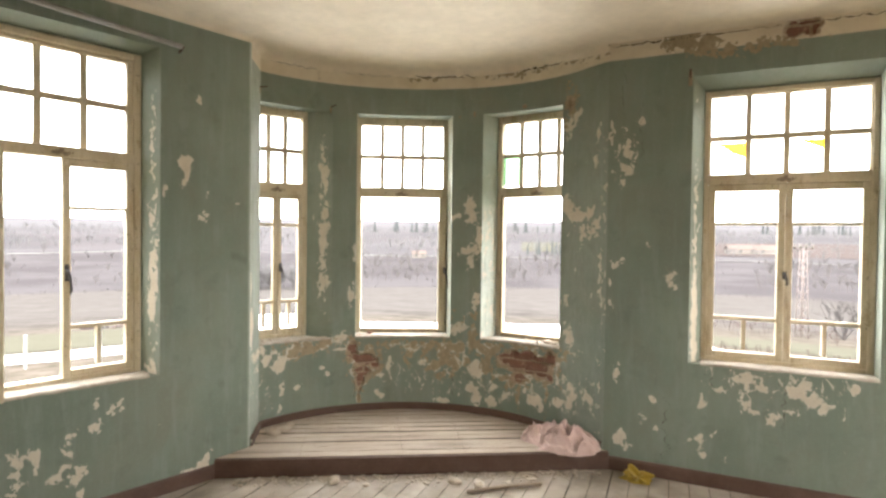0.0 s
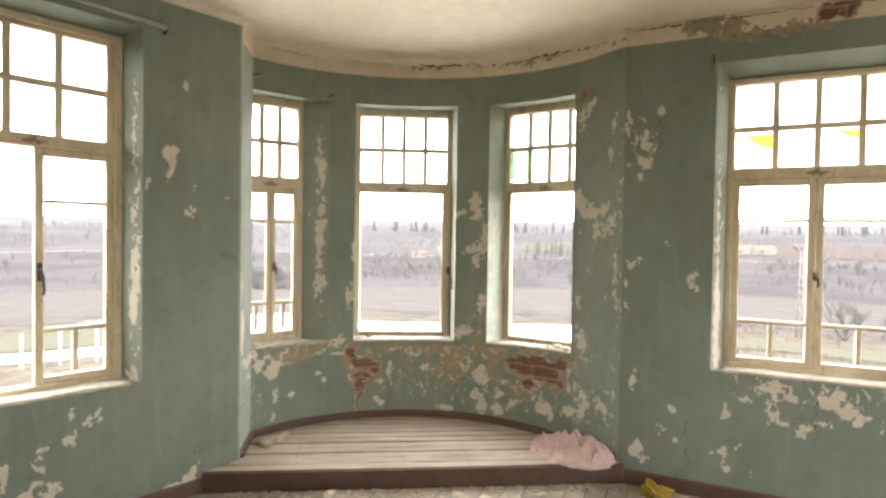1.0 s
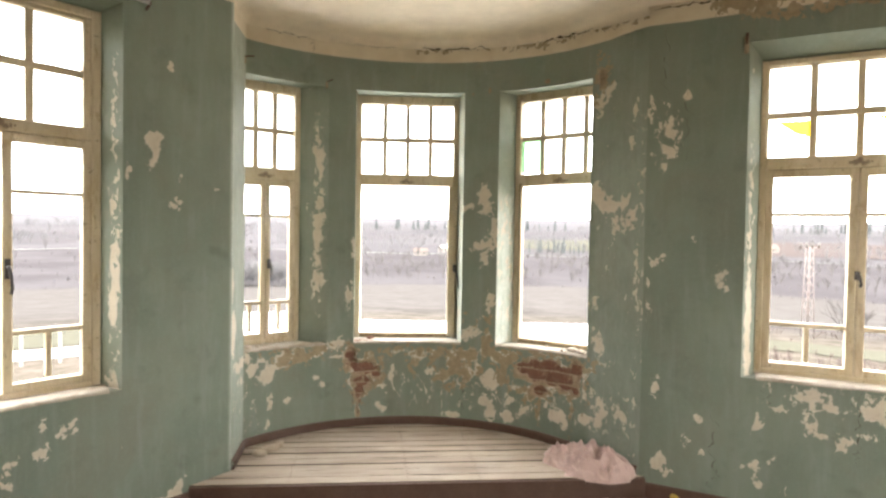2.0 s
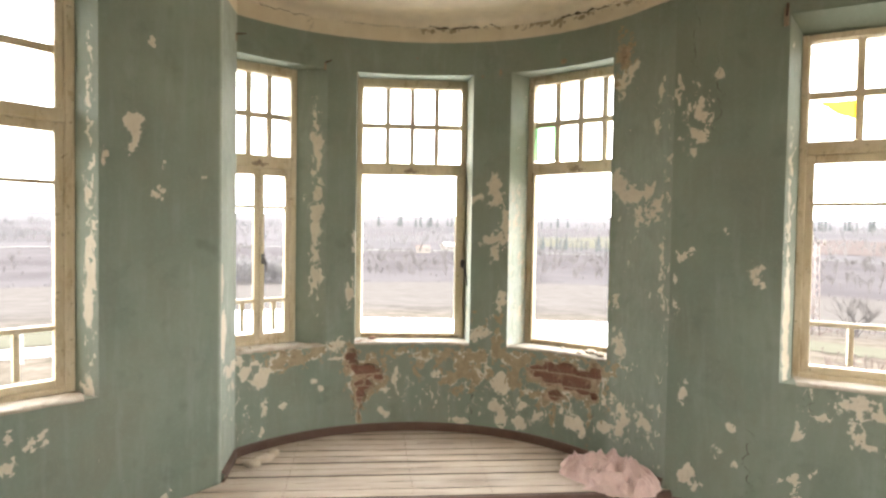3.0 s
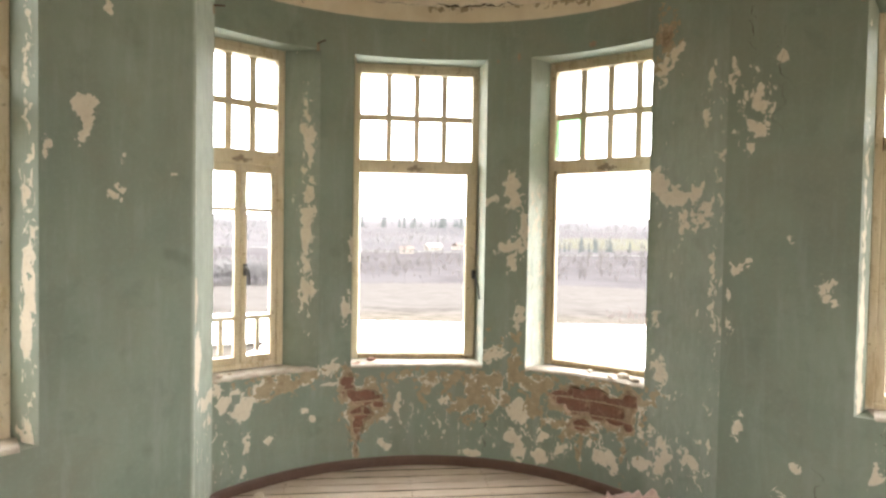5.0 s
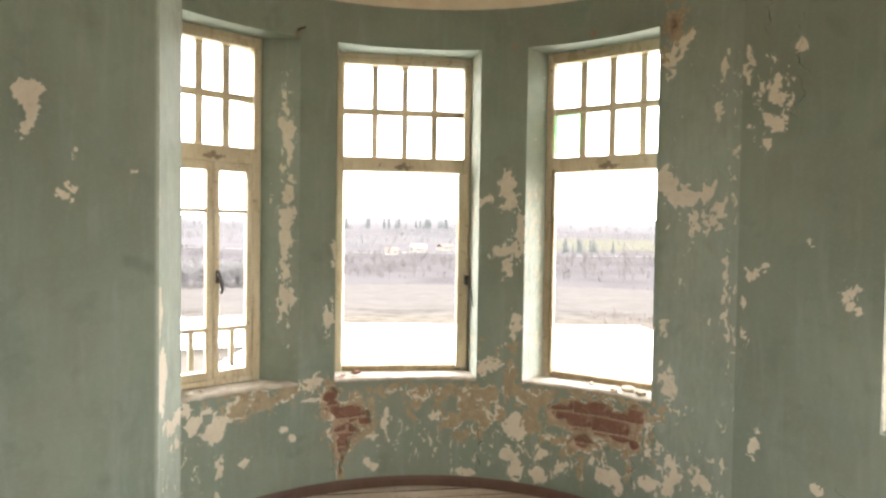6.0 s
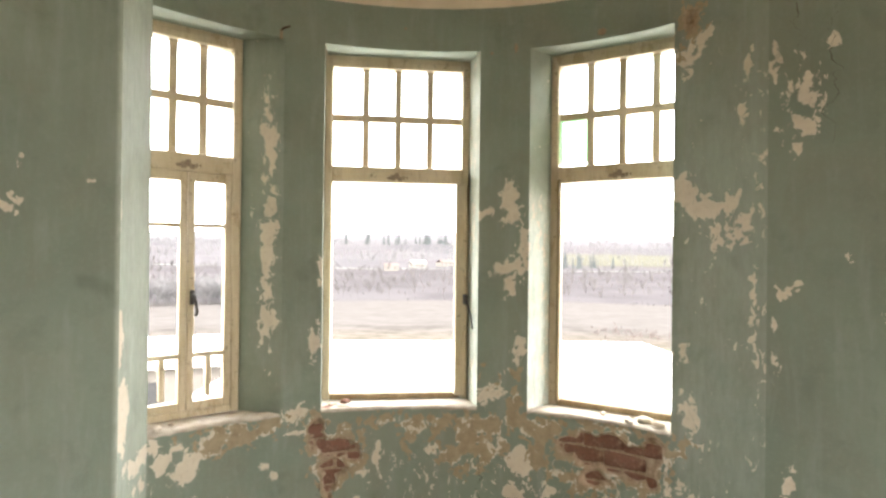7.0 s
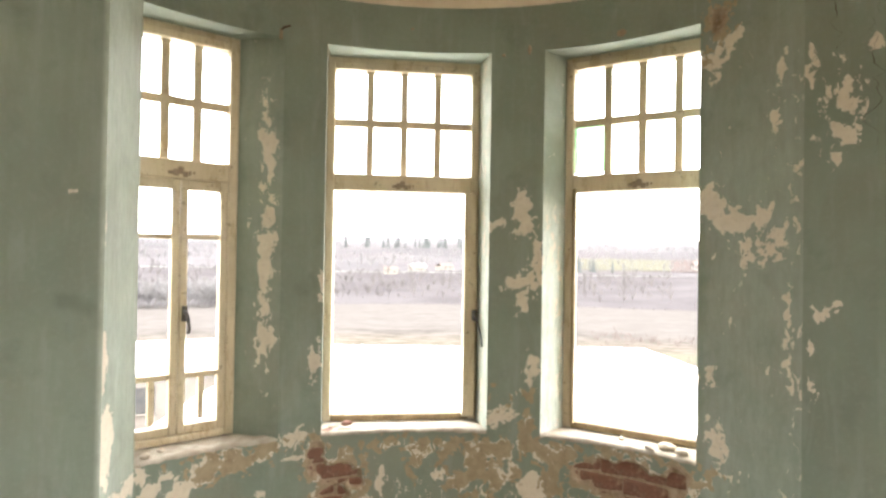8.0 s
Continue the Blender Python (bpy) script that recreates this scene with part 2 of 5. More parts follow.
def part(name, bm, mat, parent=None, label="", soft=False):
    me = bpy.data.meshes.new(name)
    bmesh.ops.recalc_face_normals(bm, faces=bm.faces)
    bm.to_mesh(me)
    bm.free()
    me.materials.append(mat)
    if soft:
        me.shade_smooth()
    ob = new(name, me)
    ob.parent = parent
    if label:
        tagged(ob, label)
    return ob


def add_box(bm, lo, hi, m=None, bevel=0.003):
    r = bmesh.ops.create_cube(bm, size=1.0)
    vs = r["verts"]
    for v in vs:
        v.co = Vector([lo[i] + (v.co[i] + 0.5) * (hi[i] - lo[i]) for i in range(3)])
    if bevel:
        es = list({e for v in vs for e in v.link_edges})
        out = bmesh.ops.bevel(bm, geom=es, offset=bevel, segments=1, affect="EDGES", profile=0.5)
        vs = list({v for f in out["faces"] for v in f.verts} | {v for v in vs if v.is_valid})
    if m is not None:
        for v in vs:
            v.co = m @ v.co
    return vs


def block(name, lo, hi, mat, parent=None, m=None, bevel=0.003, label=""):
    bm = bmesh.new()
    add_box(bm, lo, hi, m, bevel)
    return part(name, bm, mat, parent, label)


def tube(name, points, radius, mat, parent=None, label="", sides=8):
    bm = bmesh.new()
    rings = []
    for i, p in enumerate(points):
        a, b = points[max(i - 1, 0)], points[min(i + 1, len(points) - 1)]
        q = (Vector(b) - Vector(a)).to_track_quat("Z", "Y")
        rings.append([bm.verts.new(Vector(p) + q @ Vector((radius * math.cos(k * math.tau / sides), radius * math.sin(k * math.tau / sides), 0))) for k in range(sides)])
    for r, s in zip(rings, rings[1:]):
        for k in range(sides):
            bm.faces.new((r[k], r[(k + 1) % sides], s[(k + 1) % sides], s[k]))
    bm.faces.new(rings[0][::-1])
    bm.faces.new(rings[-1])
    return part(name, bm, mat, parent, label, True)


def empty(name, at=(0, 0, 0)):
    ob = new(name)
    ob.location = at
    return ob


# ---------------------------------------------------------------- flaked areas of the walls
# each: along the wall, height, half width, half height (the bay's first number is in degrees)
BAY_LEFT = [(-67.3, 1.589, 0.3, 0.078), (-67.3, 1.202, 2.54, 0.111), (-64.7, 0.97, 3.75, 0.103), (-65.3, 0.864, 3.45, 0.059), (-52.9, 0.723, 10.89, 0.038),
            (-44.6, 0.669, 2.23, 0.042), (-40.2, 0.611, 2.65, 0.052), (-38.6, 0.658, 2.07, 0.028), (-39.3, 0.451, 0.74, 0.043), (-39.5, 0.316, 0.58, 0.028),
            (-52.7, 0.634, 3.09, 0.02), (-67.3, 0.618, 0.3, 0.043), (-33.6, 0.444, 1.46, 0.016), (-20.5, 0.768, 2.04, 0.029), (-18.2, 0.797, 1.76, 0.036),
            (-19.0, 0.703, 1.6, 0.013), (-15.5, 1.097, 1.02, 0.072), (-14.7, 1.418, 0.58, 0.046), (-25.2, 0.566, 0.58, 0.019), (-23.2, 0.525, 0.74, 0.02)]
BAY_MIDDLE = [(24.2, 1.772, 1.63, 0.079), (25.5, 1.7, 2.23, 0.046), (23.6, 1.667, 1.19, 0.036), (19.4, 1.7, 1.05, 0.02), (27.0, 1.553, 1.21, 0.059),
              (23.4, 1.437, 3.31, 0.03), (25.6, 1.454, 2.26, 0.046), (24.5, 1.355, 1.05, 0.036), (28.0, 1.504, 0.61, 0.091), (26.7, 1.051, 1.05, 0.066),
              (22.0, 0.862, 3.01, 0.033), (20.1, 0.833, 1.38, 0.033), (26.1, 0.838, 1.08, 0.033)]
BAY_RIGHT = [(62.2, 2.376, 1.05, 0.037), (61.0, 2.316, 1.05, 0.034), (63.4, 2.397, 0.83, 0.028), (60.7, 2.26, 0.58, 0.034), (60.9, 1.766, 1.68, 0.069),
             (63.3, 1.698, 1.87, 0.054), (64.8, 1.609, 0.99, 0.056), (65.9, 1.723, 0.72, 0.067), (67.5, 1.608, 0.8, 0.033), (68.5, 1.651, 0.69, 0.038),
             (65.8, 1.553, 0.47, 0.025), (60.5, 1.119, 0.5, 0.035), (61.1, 0.902, 0.77, 0.055)]
BAY_JAMB = [(60.6, 0.926, 0.5, 0.03), (61.6, 0.863, 1.05, 0.06), (62.3, 0.804, 0.55, 0.033), (63.4, 0.766, 0.3, 0.03), (61.3, 0.569, 0.88, 0.028),
            (62.6, 0.529, 0.88, 0.038), (63.1, 0.458, 0.69, 0.038), (61.8, 0.406, 1.21, 0.043), (65.0, 0.52, 0.36, 0.044), (65.8, 0.481, 0.61, 0.047),
            (66.9, 0.465, 0.66, 0.046), (69.8, 0.56, 0.3, 0.057), (69.0, 1.201, 0.3, 0.071), (69.3, 1.391, 0.3, 0.094), (68.5, 2.211, 0.3, 0.061),
            (68.1, 2.073, 0.3, 0.042)]
BAY_BARE = [(-34.8, 0.706, 3.28, 0.05), (-29.9, 0.716, 3.06, 0.046), (-25.6, 0.725, 2.21, 0.036), (-31.1, 0.755, 4.88, 0.019), (-23.1, 0.758, 1.99, 0.025),
            (-1.8, 0.724, 2.56, 0.02), (4.7, 0.692, 3.09, 0.032), (4.1, 0.645, 0.91, 0.05), (12.4, 0.723, 4.55, 0.021), (16.4, 0.638, 2.73, 0.076),
            (18.4, 0.699, 3.67, 0.041), (21.6, 0.703, 2.23, 0.058), (23.0, 0.623, 1.71, 0.05), (19.8, 0.583, 2.21, 0.059), (12.8, 0.547, 2.23, 0.047),
            (15.4, 0.502, 2.1, 0.024)]
BAY_HOLE = [(-15.1, 0.712, 1.63, 0.043), (-14.4, 0.639, 2.12, 0.049), (-11.2, 0.605, 3.42, 0.049), (-7.4, 0.584, 1.65, 0.038), (-11.6, 0.519, 2.78, 0.043),
            (-12.2, 0.448, 1.52, 0.049), (-12.7, 0.363, 0.39, 0.052), (37.5, 0.651, 2.26, 0.048), (41.5, 0.636, 3.61, 0.081), (46.9, 0.641, 4.58, 0.085),
            (52.3, 0.624, 4.16, 0.082), (55.6, 0.692, 2.45, 0.06), (55.1, 0.557, 1.63, 0.034), (43.0, 0.516, 2.92, 0.03), (61.0, 2.467, 0.72, 0.045)]
RIGHT_UP = [(0.198, 2.3, 0.02, 0.033), (0.118, 2.134, 0.03, 0.055), (0.163, 2.086, 0.028, 0.029), (0.112, 2.001, 0.04, 0.034), (0.146, 1.96, 0.021, 0.018),
            (0.042, 1.979, 0.014, 0.016), (0.082, 1.906, 0.017, 0.019), (0.031, 2.271, 0.014, 0.045), (0.012, 2.205, 0.01, 0.037), (0.254, 1.513, 0.009, 0.018),
            (0.079, 1.399, 0.033, 0.021), (0.05, 1.379, 0.017, 0.029), (0.109, 1.418, 0.014, 0.021), (0.034, 1.26, 0.012, 0.027), (0.033, 1.111, 0.015, 0.046),
            (0.388, 1.299, 0.019, 0.046), (0.422, 1.253, 0.015, 0.018)]
RIGHT_LOW = [(0.582, 0.561, 0.019, 0.041), (0.815, 0.569, 0.029, 0.044), (0.785, 0.619, 0.024, 0.03), (0.947, 0.512, 0.037, 0.036), (0.889, 0.53, 0.026, 0.017),
             (0.812, 0.72, 0.082, 0.023), (0.886, 0.686, 0.069, 0.023), (1.07, 0.676, 0.052, 0.036), (1.152, 0.639, 0.051, 0.042), (1.196, 0.597, 0.035, 0.035),
             (1.11, 0.714, 0.035, 0.029), (1.235, 0.634, 0.024, 0.016), (1.286, 0.581, 0.016, 0.028), (1.045, 0.559, 0.028, 0.02), (0.298, 0.537, 0.023, 0.018),
             (0.243, 0.41, 0.027, 0.029)]
RIGHT_FOOT = [(0.579, 0.231, 0.025, 0.021), (0.511, 0.324, 0.025, 0.017), (0.318, 0.35, 0.013, 0.018), (0.568, 0.333, 0.019, 0.028), (0.648, 0.381, 0.009, 0.021),
              (0.107, 0.262, 0.035, 0.04), (0.153, 0.211, 0.014, 0.022), (0.715, 0.224, 0.012, 0.014), (0.071, 0.68, 0.021, 0.048), (1.334, 0.729, 0.026, 0.019),
              (0.679, 0.646, 0.036, 0.017)]
LEFT_UP = [(0.406, 1.981, 0.029, 0.032), (0.412, 1.922, 0.029, 0.046), (0.418, 1.864, 0.017, 0.039), (0.304, 1.642, 0.029, 0.029), (0.281, 1.668, 0.016, 0.014),
           (0.29, 1.77, 0.014, 0.017), (0.279, 1.793, 0.011, 0.007), (0.399, 1.724, 0.008, 0.007), (0.095, 1.742, 0.01, 0.013), (0.14, 1.66, 0.008, 0.008),
           (0.337, 2.338, 0.011, 0.021), (0.529, 1.791, 0.012, 0.033)]
LEFT_LOW = [(1.21, 0.439, 0.029, 0.052), (1.222, 0.347, 0.018, 0.066), (1.143, 0.445, 0.027, 0.031), (1.125, 0.384, 0.014, 0.039), (1.197, 0.309, 0.031, 0.019),
            (1.001, 0.422, 0.022, 0.049), (1.006, 0.334, 0.02, 0.055), (1.037, 0.3, 0.036, 0.02), (0.948, 0.302, 0.033, 0.038), (0.981, 0.253, 0.022, 0.026),
            (0.976, 0.509, 0.022, 0.02), (0.873, 0.519, 0.024, 0.033), (1.09, 0.546, 0.009, 0.009), (0.873, 0.639, 0.021, 0.027), (0.779, 0.619, 0.028, 0.021),
            (0.796, 0.58, 0.025, 0.015), (0.951, 0.187, 0.013, 0.027), (0.401, 0.135, 0.03, 0.024), (0.279, 0.167, 0.031, 0.059), (0.317, 0.133, 0.034, 0.038)]
BAY_TAN = [(25.5, 0.738, 1.85, 0.058), (26.1, 0.82, 0.91, 0.049), (28.8, 0.715, 3.14, 0.052), (31.5, 0.658, 1.85, 0.069), (30.9, 0.576, 1.71, 0.058),
           (33.7, 0.712, 2.54, 0.051), (37.0, 0.508, 3.2, 0.025), (40.5, 0.461, 2.26, 0.025), (43.1, 0.413, 0.66, 0.056), (45.4, 0.76, 6.7, 0.016),
           (59.0, 0.629, 0.94, 0.087), (60.8, 0.731, 0.58, 0.036), (53.7, 0.548, 3.78, 0.024), (54.0, 0.445, 0.66, 0.095), (-6.1, 0.568, 1.27, 0.041),
           (-9.4, 0.703, 1.76, 0.035)]
BAY_LOW = [(27.6, 0.553, 3.28, 0.078), (25.8, 0.401, 2.23, 0.038), (27.4, 0.346, 1.74, 0.061), (33.1, 0.329, 1.99, 0.043), (33.4, 0.425, 0.94, 0.037),
           (37.1, 0.366, 1.08, 0.037), (39.2, 0.397, 1.35, 0.011), (9.2, 0.589, 1.43, 0.027), (11.9, 0.57, 1.3, 0.021), (-2.9, 0.564, 0.91, 0.041),
           (-6.5, 0.496, 1.65, 0.02), (-6.7, 0.365, 0.88, 0.026), (-5.4, 0.342, 0.74, 0.023), (49.9, 0.382, 2.81, 0.046), (52.1, 0.341, 1.49, 0.035),
           (46.0, 0.445, 1.21, 0.025), (58.7, 0.407, 2.18, 0.039), (15.3, 0.295, 1.96, 0.024)]
RIGHT_BARE = [(0.436, 2.766, 0.118, 0.079), (0.568, 2.724, 0.074, 0.058), (0.802, 2.683, 0.198, 0.023), (0.967, 2.696, 0.061, 0.029)]
RIGHT_HOLE = [(1.013, 2.76, 0.047, 0.055), (1.081, 2.763, 0.057, 0.048), (1.108, 2.714, 0.024, 0.016), (0.988, 2.732, 0.025, 0.026)]
BAY_CEIL = [(8.5, 2.742, 5.3, 0.01), (37.5, 2.753, 6.5, 0.018), (42.6, 2.75, 2.3, 0.025), (59.7, 2.772, 6.9, 0.021), (66.3, 2.754, 2.8, 0.021)]


def nearness(blobs, u, z, per=1.0):
    """How deep a point lies inside the nearest of the areas, in metres; negative outside."""
    best = -0.5
    for u0, z0, ru, rz in blobs:
        du, dz = (u - u0) * per, z - z0
        if abs(du) > 0.45 or abs(dz) > 0.45:
            continue
        ru *= per
        best = max(best, (1 - math.sqrt((du / ru) ** 2 + (dz / rz) ** 2)) * max(min(ru, rz), 0.020))
    return best


def warped(p, size=0.014):
    w = noise.noise_vector(p * 11) * size + noise.noise_vector(p * 30) * size * 0.7
    return w.x + w.y, w.z


PER_DEG = 0.022


def bay_fields(psi, z, p):
    du, dz = warped(p)
    q, h = psi + du / PER_DEG, z + dz
    peel = max(nearness(b, q, h, PER_DEG) for b in (BAY_LEFT, BAY_MIDDLE, BAY_RIGHT, BAY_JAMB, BAY_LOW))
    low = smooth(0.80, 0.55, z) * smooth(0.28, 0.36, z)
    fleck = 0.70 * low * (0.35 + 0.65 * smooth(-20, 0, psi)) + 0.0
    fleck = max(fleck, 0.66 * smooth(0.85, 0.6, z) * smooth(-20, -45, psi))
    fleck = max(fleck, 0.50 * smooth(58, 62, psi) * smooth(2.45, 2.3, z))
    fleck = min(max(fleck, 0.70 * smooth(PSI1 - 3.2, PSI1 - 1.4, psi) * smooth(2.45, 2.3, z)), 0.80)
    fleck = max(fleck, 0.60 * smooth(-0.07, -0.005, peel))
    hole = nearness(BAY_HOLE, q, h, PER_DEG)
    bare = max(nearness(BAY_BARE, q, h, PER_DEG), nearness(BAY_TAN, q, h, PER_DEG), nearness(BAY_CEIL, q, h, PER_DEG), hole + 0.022)
    if z < 1.0:
        ledge = smooth(-22, -8, psi) * smooth(62, 55, psi) * smooth(0.50, 0.70, z)
        bare = max(bare, -0.074 + 0.052 * ledge + 0.050 * noise.noise(p * 6.5) + 0.016 * noise.noise(p * 19))
        peel = max(peel, bare + 0.016 * noise.noise(p * 13) + 0.001)
    # last value pales both end walls: window light held in the colour
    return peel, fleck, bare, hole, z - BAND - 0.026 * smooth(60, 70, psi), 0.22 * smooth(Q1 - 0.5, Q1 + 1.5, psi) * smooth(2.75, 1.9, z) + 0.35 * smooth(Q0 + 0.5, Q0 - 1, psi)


def left_fields(u, z, p):
    du, dz = warped(p)
    peel = max(nearness(b, u + du, z + dz) for b in (LEFT_UP, LEFT_LOW))
    # last value: a thin pale line down the corner edge
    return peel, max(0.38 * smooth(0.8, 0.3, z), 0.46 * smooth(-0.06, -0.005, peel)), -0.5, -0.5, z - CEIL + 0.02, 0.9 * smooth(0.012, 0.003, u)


def right_fields(u, z, p):
    du, dz = warped(p)
    peel = max(nearness(b, u + du, z + dz) for b in (RIGHT_UP, RIGHT_LOW, RIGHT_FOOT))
    fleck = max(0.80 * smooth(0.82, 0.76, z) * smooth(0.5, 0.72, z) * smooth(0.45, 0.6, u) * smooth(1.5, 1.3, u), 0.22 * smooth(0.9, 0.3, z))
    fleck = max(fleck, 0.76 * smooth(0.16, 0.04, abs(u - 0.12)) * smooth(0.26, 0.08, abs(z - 2.12)))
    fleck = max(fleck, 0.54 * smooth(-0.06, -0.005, peel))
    return peel, fleck, nearness(RIGHT_BARE, u + du, z + dz), nearness(RIGHT_HOLE, u + du, z + dz), z - 2.694


def plain_fields(u, z, p):
    return -0.5, 0.2 * smooth(1.0, 0.2, z), -0.5, -0.5, z - 2.7


class Skin:
    """Collects gridded wall faces with the values that the paint needs."""

    def __init__(self):
        self.v, self.f, self.a = [], [], []

    def grid(self, rows, at, values, skip=None):
        us, vs = rows
        base = len(self.v)
        for u in us:
            for w in vs:
                p = at(u, w)
                vals = values(u, w, p)
                if vals[3] > -0.01:
                    p = at(u, w, 0.022 * smooth(-0.006, 0.012, vals[3]))
                self.v.append(tuple(p))
                self.a.append(tuple(vals) + (0.0,) * (6 - len(vals)))
        n = len(vs)
        for i in range(len(us) - 1):
            for j in range(n - 1):
                if skip and skip((us[i] + us[i + 1]) / 2, (vs[j] + vs[j + 1]) / 2):
                    continue
                a = base + i * n + j
                self.f.append((a, a + n, a + n + 1, a + 1))

    def build(self, name, label, shade_smudge=0.0, smudges=()):
        me = bpy.data.meshes.new(name)
        me.from_pydata(self.v, [], self.f)
        me.materials.append(WALL)
        arr = np.array(self.a, dtype=np.float32)
        for k, key in enumerate(("peel", "fleck", "bare", "hole", "band", "chalk_daylight")):
            me.attributes.new(key, "FLOAT", "POINT").data.foreach_set("value", arr[:, k].copy())
        # one even shade for the whole wall, plus its small smudges
        marks = [shade_smudge + (0.5 * smooth(1.0, 0.3, min(((Vector(p) - c) / 0.034).length for c in smudges)) if smudges else 0.0) for p in self.v]
        me.attributes.new("shade_smudge", "FLOAT", "POINT").data.foreach_set("value", np.array(marks, dtype=np.float32))
        return tagged(new(name, me), label, "wall", kind="structure")


def steps(marks, size):
    """Even steps that hit every mark."""
    out = [marks[0]]
    for a, b in zip(marks, marks[1:]):
        n = max(1, round((b - a) / size))
        out += [a + (b - a) * (k + 1) / n for k in range(n)]
    return out


def reveal_values(strength, seed):
    """Flaking on the side of a window opening: strips that run up and down.
    Over 0.7: rubbed white below the top light. Over 0.6: dense chips towards the room. Else: a few."""
    def values(d, z, p):
        streak = 0.6 * noise.noise(Vector((d * 45 + seed, z * 5.5, seed))) + 1.0 * noise.noise(Vector((d * 120, z * 26, seed + 5)))
        if strength > 0.7:
            streak += 0.6 * noise.noise(Vector((d * 160, z * 40, seed)))
            low = smooth(1.92, 1.72, z)
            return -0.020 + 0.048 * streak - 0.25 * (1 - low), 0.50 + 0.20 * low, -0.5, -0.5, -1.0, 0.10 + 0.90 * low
        if strength > 0.6:
            strip = math.exp(-((d - 0.050) / 0.038) ** 2) * (0.72 + 0.8 * noise.noise(Vector((seed, 0, z * 2.6)))) * smooth(2.42, 2.30, z) * (1 + 0.45 * smooth(1.75, 1.4, z))
            return -0.060 + 0.080 * strip + 0.062 * streak, 0.35 + 0.50 * max(0.0, min(1.0, 1.5 * strip)), -0.5, -0.5, -1.0, 0.12
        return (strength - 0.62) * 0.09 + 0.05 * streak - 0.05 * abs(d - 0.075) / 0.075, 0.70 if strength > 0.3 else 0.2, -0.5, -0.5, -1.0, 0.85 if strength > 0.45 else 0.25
    return values


def straight_wall(name, label, start, way, out, length, fields, openings, fine=0.02, coarse=0.25, detail=1.6, splay=(0.0, 0.0), shade_smudge=0.08, smudges=()):
    """A wall with thickness; openings: (u0, u1, z0, z1, flaking of the two sides)."""
    s = Skin()
    marks = sorted({0.0, length, detail} | {o[k] for o in openings for k in (0, 1)})
    us = [u for u in steps([m for m in marks if m <= detail], fine)] + [u for u in steps([m for m in marks if m >= detail], coarse)][1:]
    vs = steps(sorted({0.0, CEIL} | {o[k] for o in openings for k in (2, 3)}), fine)
    inside = lambda u, z: any(o[0] < u < o[1] and o[2] < z < o[3] for o in openings)
    s.grid((us, vs), lambda u, z, d=0.0: start + way * u + out * d + Vector((0, 0, z)), fields, inside)
    s.grid((marks, sorted({0.0, CEIL} | {o[k] for o in openings for k in (2, 3)})),
           lambda u, z, d=0.0: start + way * u + out * THICK + Vector((0, 0, z)), lambda u, z, p: (-0.5, 0, -0.5, -0.5, 1.0), inside)
    for u0, u1, z0, z1, fa, fb in openings:
        zs = steps([z0, z1], fine)
        ds = steps([0.0, THICK], fine)
        lean = lambda d, k: min(d / 0.13, 1.0) * splay[k]
        for u, f, k in ((u0, fa, 1), (u1, fb, 0)):
            s.grid((ds, zs), lambda d, z, e=0.0, u=u, k=k: start + way * (u + k * lean(d, 0)) + out * d + Vector((0, 0, min(z, z1 - lean(d, 1)))), reveal_values(f, u * 7))
        for z in (z0, z1):
            s.grid((ds, steps([u0, u1], 0.05)), lambda d, u, e=0.0, z=z: start + way * u + out * d + Vector((0, 0, z - (lean(d, 1) if z == z1 else 0.0))),
                   lambda d, u, p: (0.02 * noise.noise(p * 20) - 0.055, 0.2, -0.5, -0.5, -1.0))
    for u in (0.0, length):
        s.grid(([0.0, THICK], [0.0, CEIL]), lambda d, z, e=0.0, u=u: start + way * u + out * d + Vector((0, 0, z)), lambda d, z, p: (-0.5, 0, -0.5, -0.5, -1.0))
    return s.build(name, label, shade_smudge, smudges)


# ---------------------------------------------------------------- the large structure
HEADL = 0.03
LEFT_WIN, RIGHT_WIN = (0.553, 1.375, 0.741, 2.594), (0.497, 1.455, 0.788, 2.542)
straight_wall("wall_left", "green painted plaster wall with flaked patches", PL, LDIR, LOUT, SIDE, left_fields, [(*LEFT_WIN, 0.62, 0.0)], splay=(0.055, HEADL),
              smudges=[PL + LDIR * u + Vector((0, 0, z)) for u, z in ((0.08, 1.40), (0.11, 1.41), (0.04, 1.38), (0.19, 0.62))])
# the second opening is unseen, added to let in fill light
WALL_RIGHT = straight_wall("wall_right", "green painted plaster wall, flaked below the window", PR, RDIR, ROUT, SIDE, right_fields, [(*RIGHT_WIN, 0.62, 0.3), (2.6, 3.5, 0.80, 2.5, -1, -1)], splay=(0.070, 0.066), shade_smudge=0.12)
rl, rr = (C_END - A_END), (C_END - B_END)
straight_wall("wall_rear_left", "green painted plain rear wall", A_END, rl.normalized(), -ROUT, rl.length, plain_fields, [], 0.3, 0.5, 0.3)
# its opening is unseen too, added for a fill lamp
straight_wall("wall_rear_right", "green painted plain rear wall", B_END, rr.normalized(), -LOUT, rr.length, plain_fields, [(1.4, 2.6, 0.8, 2.4, -1, -1)], 0.3, 0.5, 0.3)

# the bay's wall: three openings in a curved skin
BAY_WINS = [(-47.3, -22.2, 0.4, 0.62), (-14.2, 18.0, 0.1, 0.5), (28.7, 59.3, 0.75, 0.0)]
BAY_SHIFT, BAY_HALF = (-0.095, -0.018, 0.070), (0.222, 0.355, 0.330)   # the frames' offset and half width


